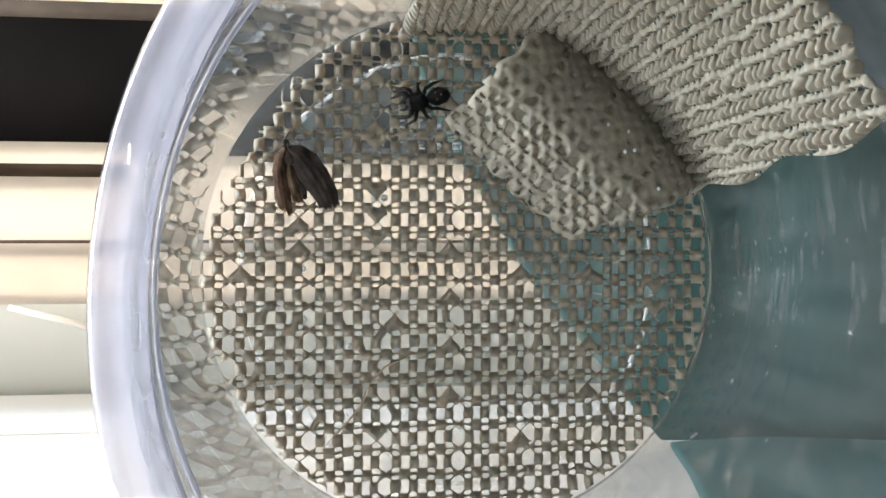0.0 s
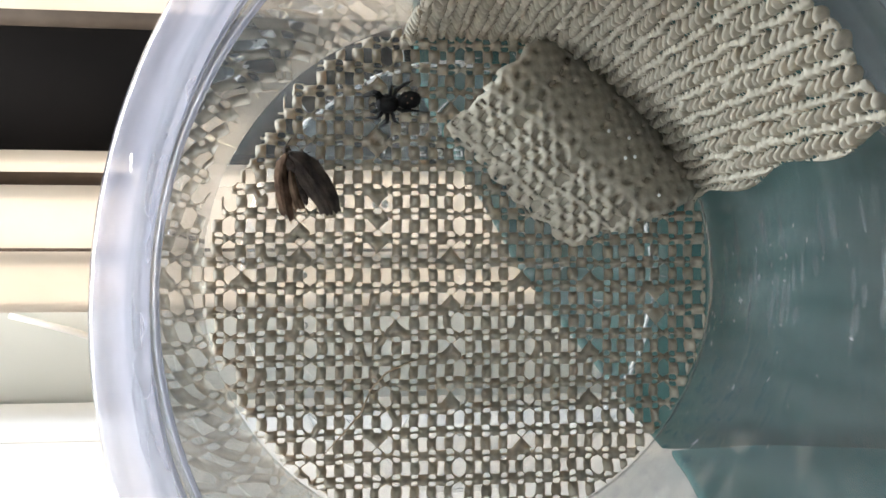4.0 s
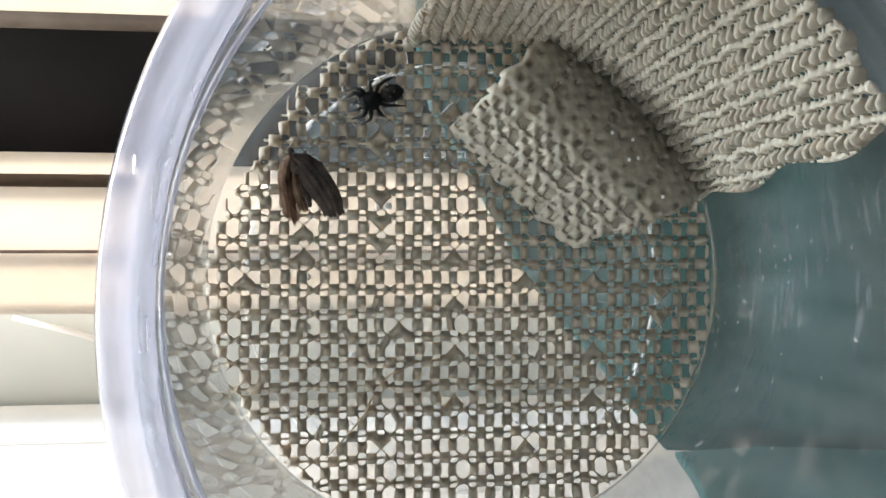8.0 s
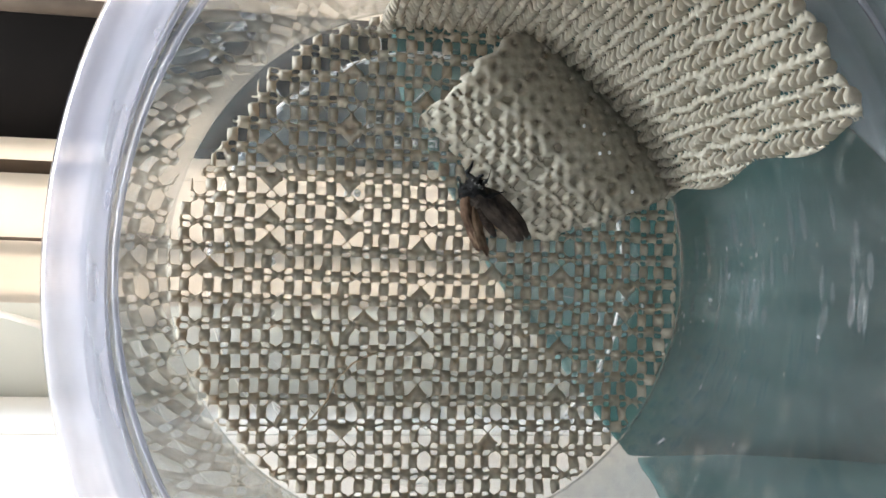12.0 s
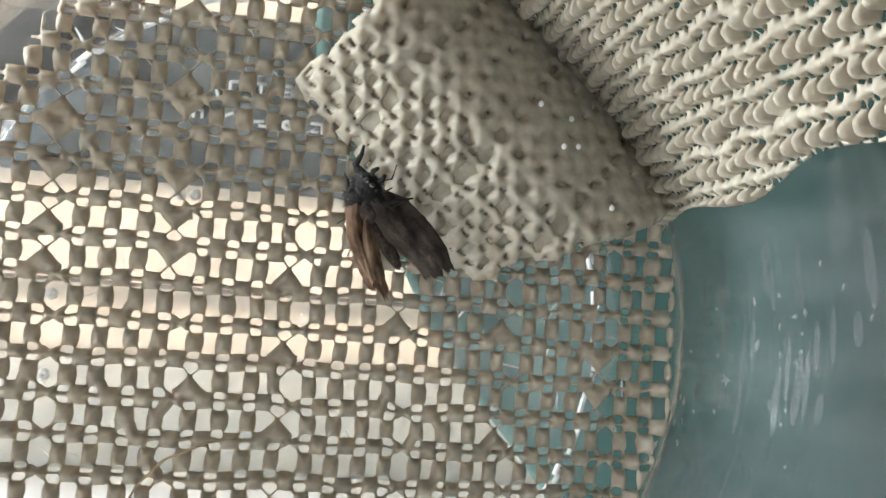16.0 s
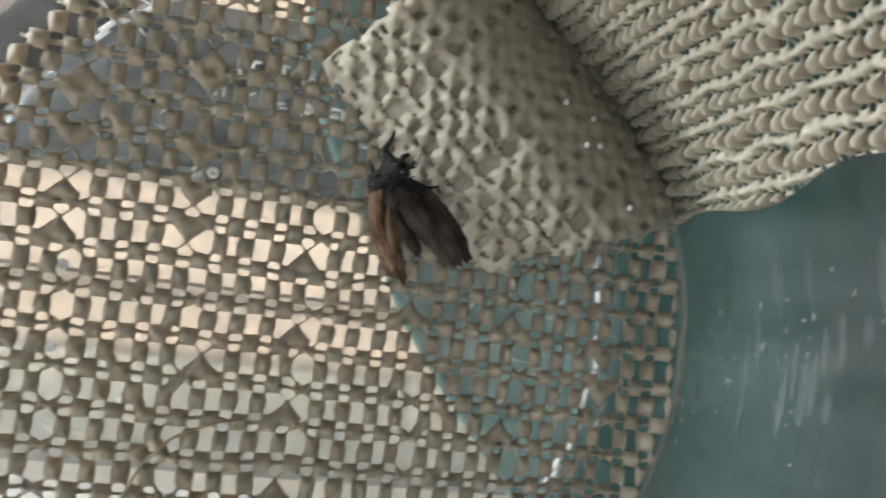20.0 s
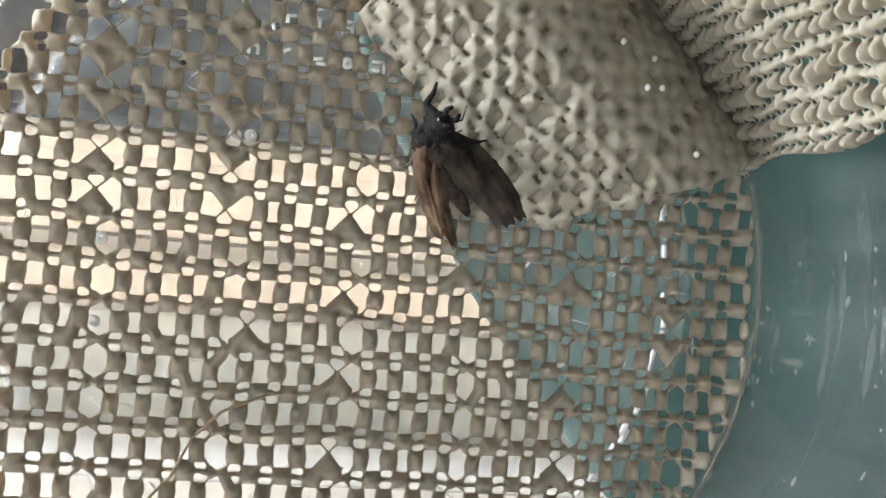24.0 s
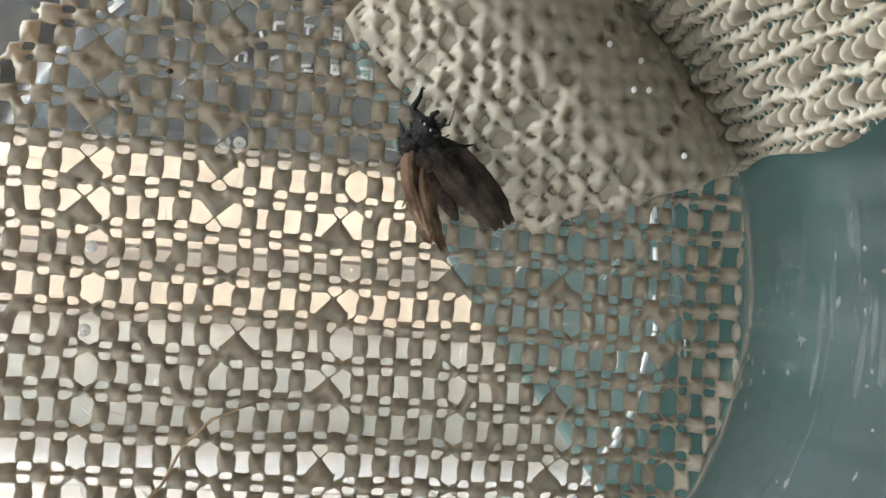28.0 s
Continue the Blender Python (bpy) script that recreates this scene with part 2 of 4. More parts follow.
# ---- setting: room, window, blind, cloth ----
def setting():
    tagged(obj("floor", box(-4.0, 4.0, -3.0, 3.0, -1.02, -0.95), FLOOR), "dark brown board floor of the room", "floor", kind="structure")
    # unseen shell, added to keep skylight out except at the left
    tagged(obj("wall_south", box(-1.36, 1.36, -1.66, -1.6, -0.95, 1.15), DIM), "unseen dark wall added to block light from the front", "wall", kind="structure")
    tagged(obj("ceiling", box(-1.3, 1.3, -1.6, 0.235, 1.10, 1.15), DIM), "unseen dim ceiling added to block light from above", "ceiling", kind="structure")
    tagged(obj("wall_east", box(1.3, 1.36, -1.6, 0.235, -0.95, 1.10), DIM), "unseen dim side wall added to block light from the right", "wall", kind="structure")
    # unseen wall; its opening is placed and sized to shape the side light
    west = tagged(new("wall_west"), "unseen plaster wall with an opening added to let in side light", "wall", kind="structure")
    for y0, y1, z0, z1 in ((-1.6, -0.055, -0.95, 1.10), (0.20, 0.235, -0.95, 1.10), (-0.055, 0.20, -0.95, -0.70), (-0.055, 0.20, 1.00, 1.10)):
        part("wall_panel", box(-1.36, -1.3, y0, y1, z0, z1), PLASTER, west, smooth=False)
    # the window wall, with its opening
    wall = tagged(new("wall_north"), "plaster wall round the window", "wall", kind="structure")
    for x0, x1, z0, z1 in ((-1.36, -0.7, -0.95, 1.15), (0.9, 1.36, -0.95, 1.15), (-0.7, 0.9, -0.95, -0.09), (-0.7, 0.9, 0.75, 1.15)):
        part("wall_panel", box(x0, x1, 0.235, 0.36, z0, z1), PLASTER, wall, smooth=False)
    win = tagged(new("window_1"), "window with a pale grey-green painted rail and a white sill", "window", kind="structure")
    part("window_rail", box(-0.7, 0.9, 0.20, 0.232, -0.085, 0.020, 0.003), RAIL, win, "pale grey-green painted bottom rail")
    part("window_frame", box(-0.7, -0.64, 0.20, 0.232, 0.03, 0.75, 0.003), RAIL, win)
    part("window_frame", box(0.84, 0.9, 0.20, 0.232, 0.03, 0.75, 0.003), RAIL, win)
    # black sheets behind the slats stand for the shade in the gap
    part("gap_shade_sheet", box(-0.0975, 0.82, 0.1626, 0.1650, 0.0343, 0.0384), DARK, win, "near-black sheet put in for the shade between the slats")
    bm = tube([(-0.152, 0.1965, -0.0225), (-0.128, 0.1965, -0.0290), (-0.100, 0.1965, -0.0395)], [0.0012, 0.0014, 0.0012])
    part("bead", bm, SILL, win, "thin white slanting bead")
    part("gap_shade_sheet", box(-0.62, 0.82, 0.1626, 0.1650, 0.0386, 0.0870), DARK, win, "near-black sheet put in for the shade between the slats")
    tagged(obj("window_sill", box(-0.75, 0.95, 0.1305, 0.198, -0.09, -0.0575, 0.0004), SILL), "glossy white painted window sill", "sill", kind="structure")
    tagged(obj("ledge", box(-0.75, 0.95, -0.35, 0.1300, -0.10, -0.0580), LEDGE), "off-white painted ledge under the cup", "ledge", kind="structure")


def blind():
    b = tagged(new("window_blind"), "cream vinyl window blind with wide flat slats", "blind")
    spans = [(-0.0185, 0.0030), (0.0042, 0.0265), (0.0312, 0.0388), (0.0266, 0.0345), (0.0835, 0.1080)]
    z = 0.1095
    while z < 0.74:
        spans.append((z, z + 0.0238))
        z += 0.025
    for i, (z0, z1) in enumerate(spans):
        bm = bmesh.new()
        n = 8
        prof = []
        for k in range(n + 1):
            s = k / n
            prof.append((0.160 - 0.0006 * math.sin(math.pi * s), z0 + (z1 - z0) * s))
        loop = prof + [(y + 0.0012, zz) for y, zz in prof[::-1]]
        rows = [[bm.verts.new((x, y, zz)) for y, zz in loop] for x in (-0.0972 if i == 3 else -0.62, -0.098 if i == 2 else 0.82)]
        m = len(loop)
        for k in range(m):
            bm.faces.new((rows[0][k], rows[0][(k + 1) % m], rows[1][(k + 1) % m], rows[1][k]))
        bm.faces.new(rows[0])
        bm.faces.new(rows[1][::-1])
        bmesh.ops.recalc_face_normals(bm, faces=bm.faces[:])
        part("slat", bm, SLAT, b, smooth=False)
    # brown strips put in for the shade between and under slats
    part("slat_shadow_strip", box(-0.62, -0.098, 0.1635, 0.166, 0.0262, 0.0315), SLAT_SHADE, b, "brown strip painted as the shade beside a slat")
    part("slat_shadow_strip", box(-0.62, 0.82, 0.1635, 0.166, 0.0026, 0.0046), SLAT_SHADE, b, "brown strip painted as the shade beside a slat")
    part("slat_shadow_strip", box(-0.62, 0.82, 0.1580, 0.1592, 0.0821, 0.0878), SLAT_SHADE, b, "brown strip painted as the shade beside a slat")


def cloth():
    """A hanging teal cloth with soft folds; its left edge falls straight and then slants away."""
    verts, faces = [], []
    nx, nz = 90, 70
    for j in range(nz + 1):
        z = -0.056 + (0.60 + 0.056) * j / nz
        x0 = np.interp(z, (-0.057, -0.033, -0.016, 0.0, 0.009, 0.027, 0.045, 0.060, 0.6), (0.075, 0.056, 0.042, 0.0295, 0.024, 0.013, 0.003, -0.002, -0.004)) + 0.002 * noise.noise((z * 30, 0, 3))
        for i in range(nx + 1):
            s = i / nx
            x = x0 + (0.80 - x0) * s ** 1.3
            y = 0.093 + 0.005 * math.sin(x * 42 + 2.5 * z) + 0.004 * noise.noise((x * 20, z * 6, 1)) - 0.62 * max(0, x - 0.10) ** 1.25
            verts.append((x, y, z))
    w = nx + 1
    n = len(verts)
    verts += [(x, y + 0.0015, z) for x, y, z in verts]
    for j in range(nz):
        for i in range(nx):
            a = j * w + i
            faces.append((a, a + 1, a + w + 1, a + w))
            faces.append((n + a, n + a + w, n + a + w + 1, n + a + 1))
    edge = [k for k in range(w)] + [j * w + nx for j in range(1, nz + 1)] + [nz * w + i for i in range(nx - 1, -1, -1)] + [j * w for j in range(nz - 1, 0, -1)]
    for a, b in zip(edge, edge[1:] + edge[:1]):
        faces.append((a, n + a, n + b, b))
    c = tagged(new("teal_cloth"), "teal woven cloth hanging by the blind and lying on the ledge", "cloth")
    raw("hanging_part", verts, faces, TEAL, c)
    verts, faces = [], []
    nx, ny = 60, 40
    for j in range(ny + 1):
        y = 0.088 - 0.39 * j / ny
        x0 = 0.0537 + 0.24 * y + 0.001 * noise.noise((y * 40, 5, 5))
        for i in range(nx + 1):
            s = i / nx
            x = x0 + (0.72 - x0) * s ** 1.4
            z = -0.0553 + 0.0012 * min(1.0, s * 8) * (1 + noise.noise((x * 18, y * 18, 2)))
            verts.append((x, min(y, 0.087 - 0.62 * max(0, x - 0.10) ** 1.25), z))
    w, n = nx + 1, len(verts)
    verts += [(x, y, z - 0.0012) for x, y, z in verts]
    for j in range(ny):
        for i in range(nx):
            a = j * w + i
            faces.append((a, a + w, a + w + 1, a + 1))
            faces.append((n + a, n + a + 1, n + a + w + 1, n + a + w))
    for j in range(ny):
        faces.append((j * w, n + j * w, n + (j + 1) * w, (j + 1) * w))
    raw("lying_part", verts, faces, TEAL, c)


# ---- the cup ----
TILT_Z, TILT_X, CUP_H, CUP_Y = 7.1, -0.6, 0.0905, 0.0052


STAR = (0.0374, -0.0225, -0.0287)
SPOT_A = (0.0470, -0.0215, -0.0041)
SPOT_B = (0.0473, -0.0491, -0.0083)


def wall_r(y):
    """The cup's inner radius at the depth y in its own space, 0 at the base."""
    s = min(max(-y / CUP_H, 0), 1)
    return 0.0463 + 0.0033 * s


def cup():
    c = tagged(new("plastic_cup"), "scuffed clear plastic cup lying on its side, milky at the rim", "cup")
    c.matrix_world = pose(-0.0012, CUP_Y, 0, TILT_X, 0, TILT_Z)
    t = 0.0006
    ys = [-0.0040, -0.0041, -0.0043] + [-0.0050 - (CUP_H - 0.0115) * k / 16 for k in range(17)] + [-0.0843, -0.0845]
    inner = [(wall_r(y), y) for y in ys]
    outer = [(wall_r(y) + t, y) for y in ys[::-1]]
    part("wall", mesh_bm(*lathe(inner + outer)), CLEAR, c, "clear glossy side wall")
    # base with its rounded heel and raised ring
    t0 = wall_r(0)
    heel = [(t0 + t, -0.004), (t0 + t - 0.0002, -0.0020), (t0 - 0.0004, -0.0004), (t0 - 0.0014, 0.0006), (t0 - 0.0026, 0.0010), (0.0402, 0.0012),
            (0.0402, 0.0006), (t0 - 0.0034, 0.0004), (t0 - 0.0020, -0.0001), (t0 - 0.0011, -0.0010), (t0 - 0.0004, -0.0024), (t0, -0.004)]
    part("heel", mesh_bm(*lathe(heel)), HEEL, c, "rounded heel of the base")
    disc = [(0.0400, 0.0012), (0.0396, 0.0004), (0.0375, 0.0003), (0.0371, 0.0012), (0.0366, 0.0012), (0.0009, 0.0012), (0.0002, 0.0012),
            (0.0002, 0.0006), (0.0009, 0.0006), (0.0366, 0.0006), (0.0371, 0.0006), (0.0376, -0.0003), (0.0395, -0.0002), (0.0400, 0.0006)]
    part("base", mesh_bm(*lathe(disc)), BASE_CLEAR, c, "clear moulded base with a raised ring")
    r = wall_r(-CUP_H)
    rim = []
    for rr, y in ((0.0000, -0.0835), (0.0002, -0.0862), (-0.0004, -0.0868), (-0.0006, -0.0878), (0.0004, -0.0886), (0.0008, -0.0900), (0.0020, -0.0908), (0.0032, -0.0903), (0.0036, -0.0890), (0.0032, -0.0876), (0.0022, -0.0868), (0.0019, -0.0850), (0.0012, -0.0835)):
        rim.append((r - 0.0012 + rr, y))
    part("rim", mesh_bm(*lathe(rim, 160)), MILKY, c, "thick rounded milky rim")
    for k, y in enumerate((-0.0775, -0.0705)):
        rr = wall_r(y)
        part("rib", mesh_bm(*lathe([(rr - 0.0003, y - 0.0006), (rr - 0.0005, y), (rr - 0.0003, y + 0.0006), (rr + 0.0002, y)], 128)), MILKY, c, "faint moulded rib")
    # moulded dots and strokes on the base
    for x, z in ((-0.0036, 0.0230), (-0.0137, 0.0134), (0.0248, -0.0096), (-0.0285, -0.0088), (-0.0286, 0.0004), (-0.0154, 0.0133), (0.0003, -0.0290), (-0.0200, -0.0140), (0.0090, 0.0095)):
        bm = mesh_bm(*lathe([(0.0004 + 0.00032 * math.cos(a), -0.0001 + 0.0003 * math.sin(a)) for a in [i * math.pi / 4 for i in range(8)]], 20))
        bm.transform(Matrix.Translation((x, 0.0014, z)))
        part("moulded_dot", bm, GLINT, c)
    strokes = ((-0.0108, 0.0271, 0, 0.0012), (-0.0103, 0.0277, 0.001, 0.0001), (-0.0103, 0.0265, 0.001, -0.0001), (-0.0071, 0.0278, 0.0013, 0), (-0.0071, 0.0271, 0, 0.0014),
               (-0.0033, 0.0272, 0, 0.0014), (-0.0039, 0.0279, 0.0011, 0), (-0.0039, 0.0272, 0.0010, 0), (-0.0039, 0.0265, 0.0011, 0), (-0.0143, 0.0238, 0.0011, 0),
               (-0.0148, 0.0233, 0, 0.0011), (-0.0138, 0.0233, 0, 0.0011), (-0.0108, 0.0235, 0.0013, 0.0007), (-0.0071, 0.0231, 0.0014, 0.0002), (-0.0066, 0.0226, 0.0010, 0),
               (0.0, 0.0236, 0.0015, 0), (0.0007, 0.0230, 0, 0.0013), (-0.0002, 0.0226, 0.0009, 0), (-0.0122, 0.0259, 0.0004, -0.0011), (-0.0088, 0.0258, 0.0008, 0))
    for x, z, dx, dz in strokes:
        part("moulded_stroke", tube([(x - dx / 2, 0.0014, z - dz / 2), (x + dx / 2, 0.0014, z + dz / 2)], [0.0002, 0.0002], seg=6), GLINT, c)
    rnd = random.Random(5)
    for k in range(120):
        a, q = rnd.uniform(0, 6.283), 0.043 * math.sqrt(rnd.random())
        d, ln, fatter = rnd.uniform(0, 3.14), rnd.uniform(0.001, 0.0045), 1.8 if k % 4 == 0 else 1.0
        x, z = q * math.cos(a), q * math.sin(a)
        bm = tube([(x - math.cos(d) * ln / 2, 0.00125, z - math.sin(d) * ln / 2), (x, 0.0013, z + 0.0001), (x + math.cos(d) * ln / 2, 0.00125, z + math.sin(d) * ln / 2)], [0.00005 * fatter, 0.00011 * fatter, 0.00005 * fatter], seg=5)
        part("scratch", bm, MARK, c)
    # white dashes laid as the glints of the moulded ring
    for k in range(56):
        a = radians(40 - 88 * k / 27 + rnd.uniform(-1, 1)) if k < 28 else radians(70 + 66 * (k - 28) / 27)
        rr = 0.0398 - 0.0020 * max(0.0, math.cos(a)) + rnd.choice((-0.00025, 0.00025))
        span = rnd.uniform(0.018, 0.042)
        pts = [(rr * math.cos(a + span * (i - 1)), 0.0017, rr * math.sin(a + span * (i - 1))) for i in range(3)]
        part("ring_glint", tube(pts, [0.00028, 0.00034, 0.00028], seg=8), GLINT, c)
    for (x, y, z), size in (((STAR), 0.0011), ((SPOT_A), 0.0008), ((SPOT_B), 0.0006)):
        out = Vector((x, 0, z)).normalized()
        side_v = Vector((0, 1, 0)).cross(out)
        bm = bmesh.new()
        for k in range(7):
            g, ln = rnd.uniform(0, 6.283), size * rnd.uniform(0.5, 1.3)
            d = (side_v * math.cos(g) + Vector((0, 1, 0)) * math.sin(g)) * ln
            tube([Vector((x, y, z)) - d * 0.3, Vector((x, y, z)) + d], [0.00016, 0.00003], bm, 5)
        part("dent", bm, GLINT, c, "small white star-shaped dent")
    # faint upright scuffs on the wall
    for k in range(12):
        a, y = radians(rnd.uniform(-34, 14)), -rnd.uniform(0.012, 0.052)
        rr, span = wall_r(y) + 0.0001, rnd.uniform(0.003, 0.011)
        bm = tube([(rr * math.cos(a + span * i), y + 0.0003 * i * rnd.uniform(-1, 1), rr * math.sin(a + span * i)) for i in (-1, 0, 1)], [0.00005, 0.00014, 0.00005], seg=5)
        part("scuff", bm, MARK, c)
    # pale flecks and soft bars that imitate the mesh's reflection in the wall
    for k in range(92):
        a, y = radians(rnd.gauss(-4, 8)), -0.009 - 0.030 * rnd.random() ** 1.25
        rr, span = wall_r(y) + 0.0001, rnd.uniform(0.004, 0.015)
        bm = tube([(rr * math.cos(a + span * i), y + 0.0002 * i * rnd.uniform(-1, 1), rr * math.sin(a + span * i)) for i in (-1, 0, 1)], [0.00005, rnd.uniform(0.00012, 0.00030), 0.00005], seg=6)
        part("reflection_fleck", bm, REFLECTION if k % 3 else MARK, c)
    for k in range(34):
        a, y = radians(rnd.uniform(-9, 12)), -0.016 - 0.042 * rnd.random()
        rr, out = wall_r(y), Vector((math.cos(a), 0, math.sin(a)))
        bm = blob(out * (rr - 0.00005) + Vector((0, y, 0)), (rnd.uniform(0.0004, 0.0008), rnd.uniform(0.0016, 0.0042), 0.00012), seg=16, rings=6, turn=out.to_track_quat("Z", "Y").to_matrix().to_4x4())
        part("reflection_bar", bm, REFLECTION, c)
    part("long_scratch", tube([(0.0467, -0.0252, 0.0074), (0.0472, -0.0258, -0.0025), (0.0456, -0.0257, -0.0123), (0.0437, -0.0249, -0.0180), (0.0416, -0.0241, -0.0222)], [0.000006, 0.000014, 0.00001, 0.000014, 0.000006], seg=5), MARK, c)
    # a frosted band near the mouth, its lower end cut in a curve
    verts, faces = [], []
    for i in range(33):
        for k in range(13):
            y = -0.0560 - 0.0012 * math.sin(i * 0.13) - 0.0265 * k / 12
            low = 13.0 + 1500 * max(0.0, y + 0.066)
            a = radians(low + (74 - low) * i / 32)
            rr = wall_r(y) + 0.0009
            verts.append((rr * math.cos(a), y, rr * math.sin(a)))
    cnt = len(verts)
    verts += [(x * 1.006, y, z * 1.006) for x, y, z in verts]
    for i in range(32):
        for k in range(12):
            q = i * 13 + k
            faces += [(q, q + 1, q + 14, q + 13), (cnt + q, cnt + q + 13, cnt + q + 14, cnt + q + 1)]
    ring = list(range(13)) + [i * 13 + 12 for i in range(1, 33)] + [32 * 13 + k for k in range(11, -1, -1)] + [i * 13 for i in range(31, 0, -1)]
    for p, q in zip(ring, ring[1:] + ring[:1]):
        faces.append((p, cnt + p, cnt + q, q))
    part("frosted_band", mesh_bm(verts, faces), FROST, c, "pale frosted band near the mouth")
    for o in c.children:
        if o.name.split(".")[0] in ("wall", "heel", "base", "moulded_dot", "moulded_stroke", "scratch", "ring_glint"):
            for v in o.data.vertices:
                near = min(max(1 + v.co.y / CUP_H, 0), 1)
                v.co.y -= (v.co.x * 0.1246 + 0.0048) * near
                v.co.x -= (v.co.x * 0.010 + 0.0006) * near
    return c


def mesh_bm(verts, faces):
    bm = bmesh.new()
    vs = [bm.verts.new(v) for v in verts]
    for f in faces:
        bm.faces.new([vs[i] for i in f])
    bmesh.ops.recalc_face_normals(bm, faces=bm.faces[:])
    return bm


# ---- foam mesh sheets ----
PA, PB = 0.00334, 0.00440      # pitch along a row and between rows
# dropped stitches by column and row, 1 with the wedge standing up, -1 hanging down
DROPPED = {(-8, 2): 1, (-8, 1): 1, (-8, 3): -1, (-4, 3): -1, (-4, 2): -1, (-4, 1): -1, (-3, -2): 1, (0, 1): 1, (0, -1): 1, (0, -3): 1,
           (0, -5): 1, (4, 0): 1, (8, -3): 1, (8, -5): 1, (8, 0): 1, (12, -1): -1, (12, -2): -1, (-11, 0): 1}


def capsule(px, pz, ax, az, bx, bz, r):
    dx, dz = bx - ax, bz - az
    h = np.clip(((px - ax) * dx + (pz - az) * dz) / (dx * dx + dz * dz), 0, 1)
    return np.hypot(px - ax - h * dx, pz - az - h * dz) - r


def smin(a, b, k):
    h = np.clip(0.5 + 0.5 * (b - a) / k, 0, 1)
    return b + (a - b) * h - k * h * (1 - h)


def wave(u, v, seed, size):
    """A slow uneven field between -1 and 1."""
    r = np.random.RandomState(seed)
    s = np.zeros_like(u)
    for k in range(6):
        a, b, c = r.uniform(-1, 1), r.uniform(-1, 1), r.uniform(0, 6.28)
        s += np.sin((a * u + b * v) * 6.28 / size * 1.6 + c)
    return s / 3.0


def knit(u, v, seed, fat=1.0, post=0.4, warp=1.0, ridge=1.0, dome=False, cross=1.0, marked=False):
    """Distance to the solid of the knitted foam, below 0 inside, and how lumpy the spot is.
    Rows of hexagonal beads, joined to short posts between them by thin links."""
    u = u + 0.00016 * warp * wave(u, v, seed, 0.016) + 0.00005 * warp * wave(u, v, seed + 3, 0.004)
    v = v + 0.00022 * warp * wave(u, v, seed + 1, 0.020) + 0.00006 * warp * wave(u, v, seed + 4, 0.004)
    rs = np.random.RandomState(seed + 9)
    table = rs.uniform(0, 1, (8, 64, 64))
    i, j = np.floor(u / PA + 0.5).astype(int), np.floor(v / PB + 0.5).astype(int)
    x, z = u - i * PA, v - j * PB
    hx, hz = PA / 2, PB / 2

    def at(k, a, b):
        return table[k, a % 64, b % 64]

    # beside every fourth post the hole is wide and pointed
    lean = np.where(i % 4 == 0, -0.10, np.where(i % 4 == 1, 0.05, 0.0)) * PA
    xp = x - lean * (0.5 + at(5, i, j)) - 0.10 * PA * (at(6, i, j) - 0.5)
    hv = PB * (0.238 + 0.035 * at(1, i, j)) * (0.5 + 0.5 * fat)
    hw = PA * (0.236 + 0.055 * at(0, i, j) - 0.03 * (i % 4 == 0)) * fat * (1.08 - 0.20 * np.clip(z / hv, -1, 1) ** 2)
    rr = 0.00022
    qx, qz = np.abs(xp) - hw + rr, np.abs(z) - hv + rr
    d = np.hypot(np.maximum(qx, 0), np.maximum(qz, 0)) + np.minimum(np.maximum(qx, qz), 0) - rr
    # here and there a dropped stitch: a wedge and two crossed threads stand in for the post
    drop = (i % 4 == 0) & (at(7, i, j) < 0.20 * cross)
    up = np.where(at(4, i, j) < 0.6, 1.0, -1.0)
    if marked:
        drop &= (j > 3) | (j < -5)
        for (a, b), way in DROPPED.items():
            spot = (i == a) & (j == b)
            drop, up = drop | spot, np.where(spot, way, up)
    wedge = np.maximum(np.abs(x) * 0.72 + (z * up - 0.15 * PB) * 0.69, -(z * up + 0.45 * PB))
    for sx in (-1, 1):
        wedge = np.minimum(wedge, capsule(x, z * up, 0.0 * x, 0.10 * PB, sx * 0.34 * PA, 0.36 * PB, 0.034 * PA * fat))
    d = np.where(drop, wedge, d)
    for sz in (-1, 1):
        # the band of beads, thick under the holes and thin at the posts; a wide hole ends in a point
        lj = j + (sz - 1) // 2
        li = np.floor(x / PA).astype(int) + i
        xb = np.abs(np.abs(x) - hx)
        wide = (li % 4 == 0) & (at(3, li, lj) < 0.85)
        big = 0.196 + 0.050 * at(2, li, lj)
        big = np.where(wide, big * (0.34 + 0.66 * np.clip(xb / (0.55 * hx), 0, 1)), big)
        thin_at = (0.036 + 0.03 * at(3, i, lj)) * ridge
        s = np.clip((xb / hx - 0.34) / 0.34, 0, 1)
        band = np.abs(z - sz * hz + 0.04 * PB * (at(4, li, lj) - 0.5)) - PB * fat * (big + (thin_at - big) * s * s * (3 - 2 * s))
        d = smin(d, band * 0.9, 0.00007)
        for sx in (-1, 1):
            tri = np.where(at(5, i + 5 * sx + 11 * sz, j) < 0.02, 0.13, 0.0)
            lr = PA * (0.036 + 0.025 * at(2, i, j) + tri) * fat
            link = capsule(x, z, sx * 0.165 * PA + lean, sz * 0.19 * PB, sx * 0.27 * PA, sz * 0.40 * PB, lr)
            d = np.where(drop, d, smin(d, link, 0.00007))
    bead = np.exp(-(((np.abs(x) - hx) / 0.36 / PA) ** 2 + ((np.abs(z) - hz) / 0.24 / PB) ** 2))
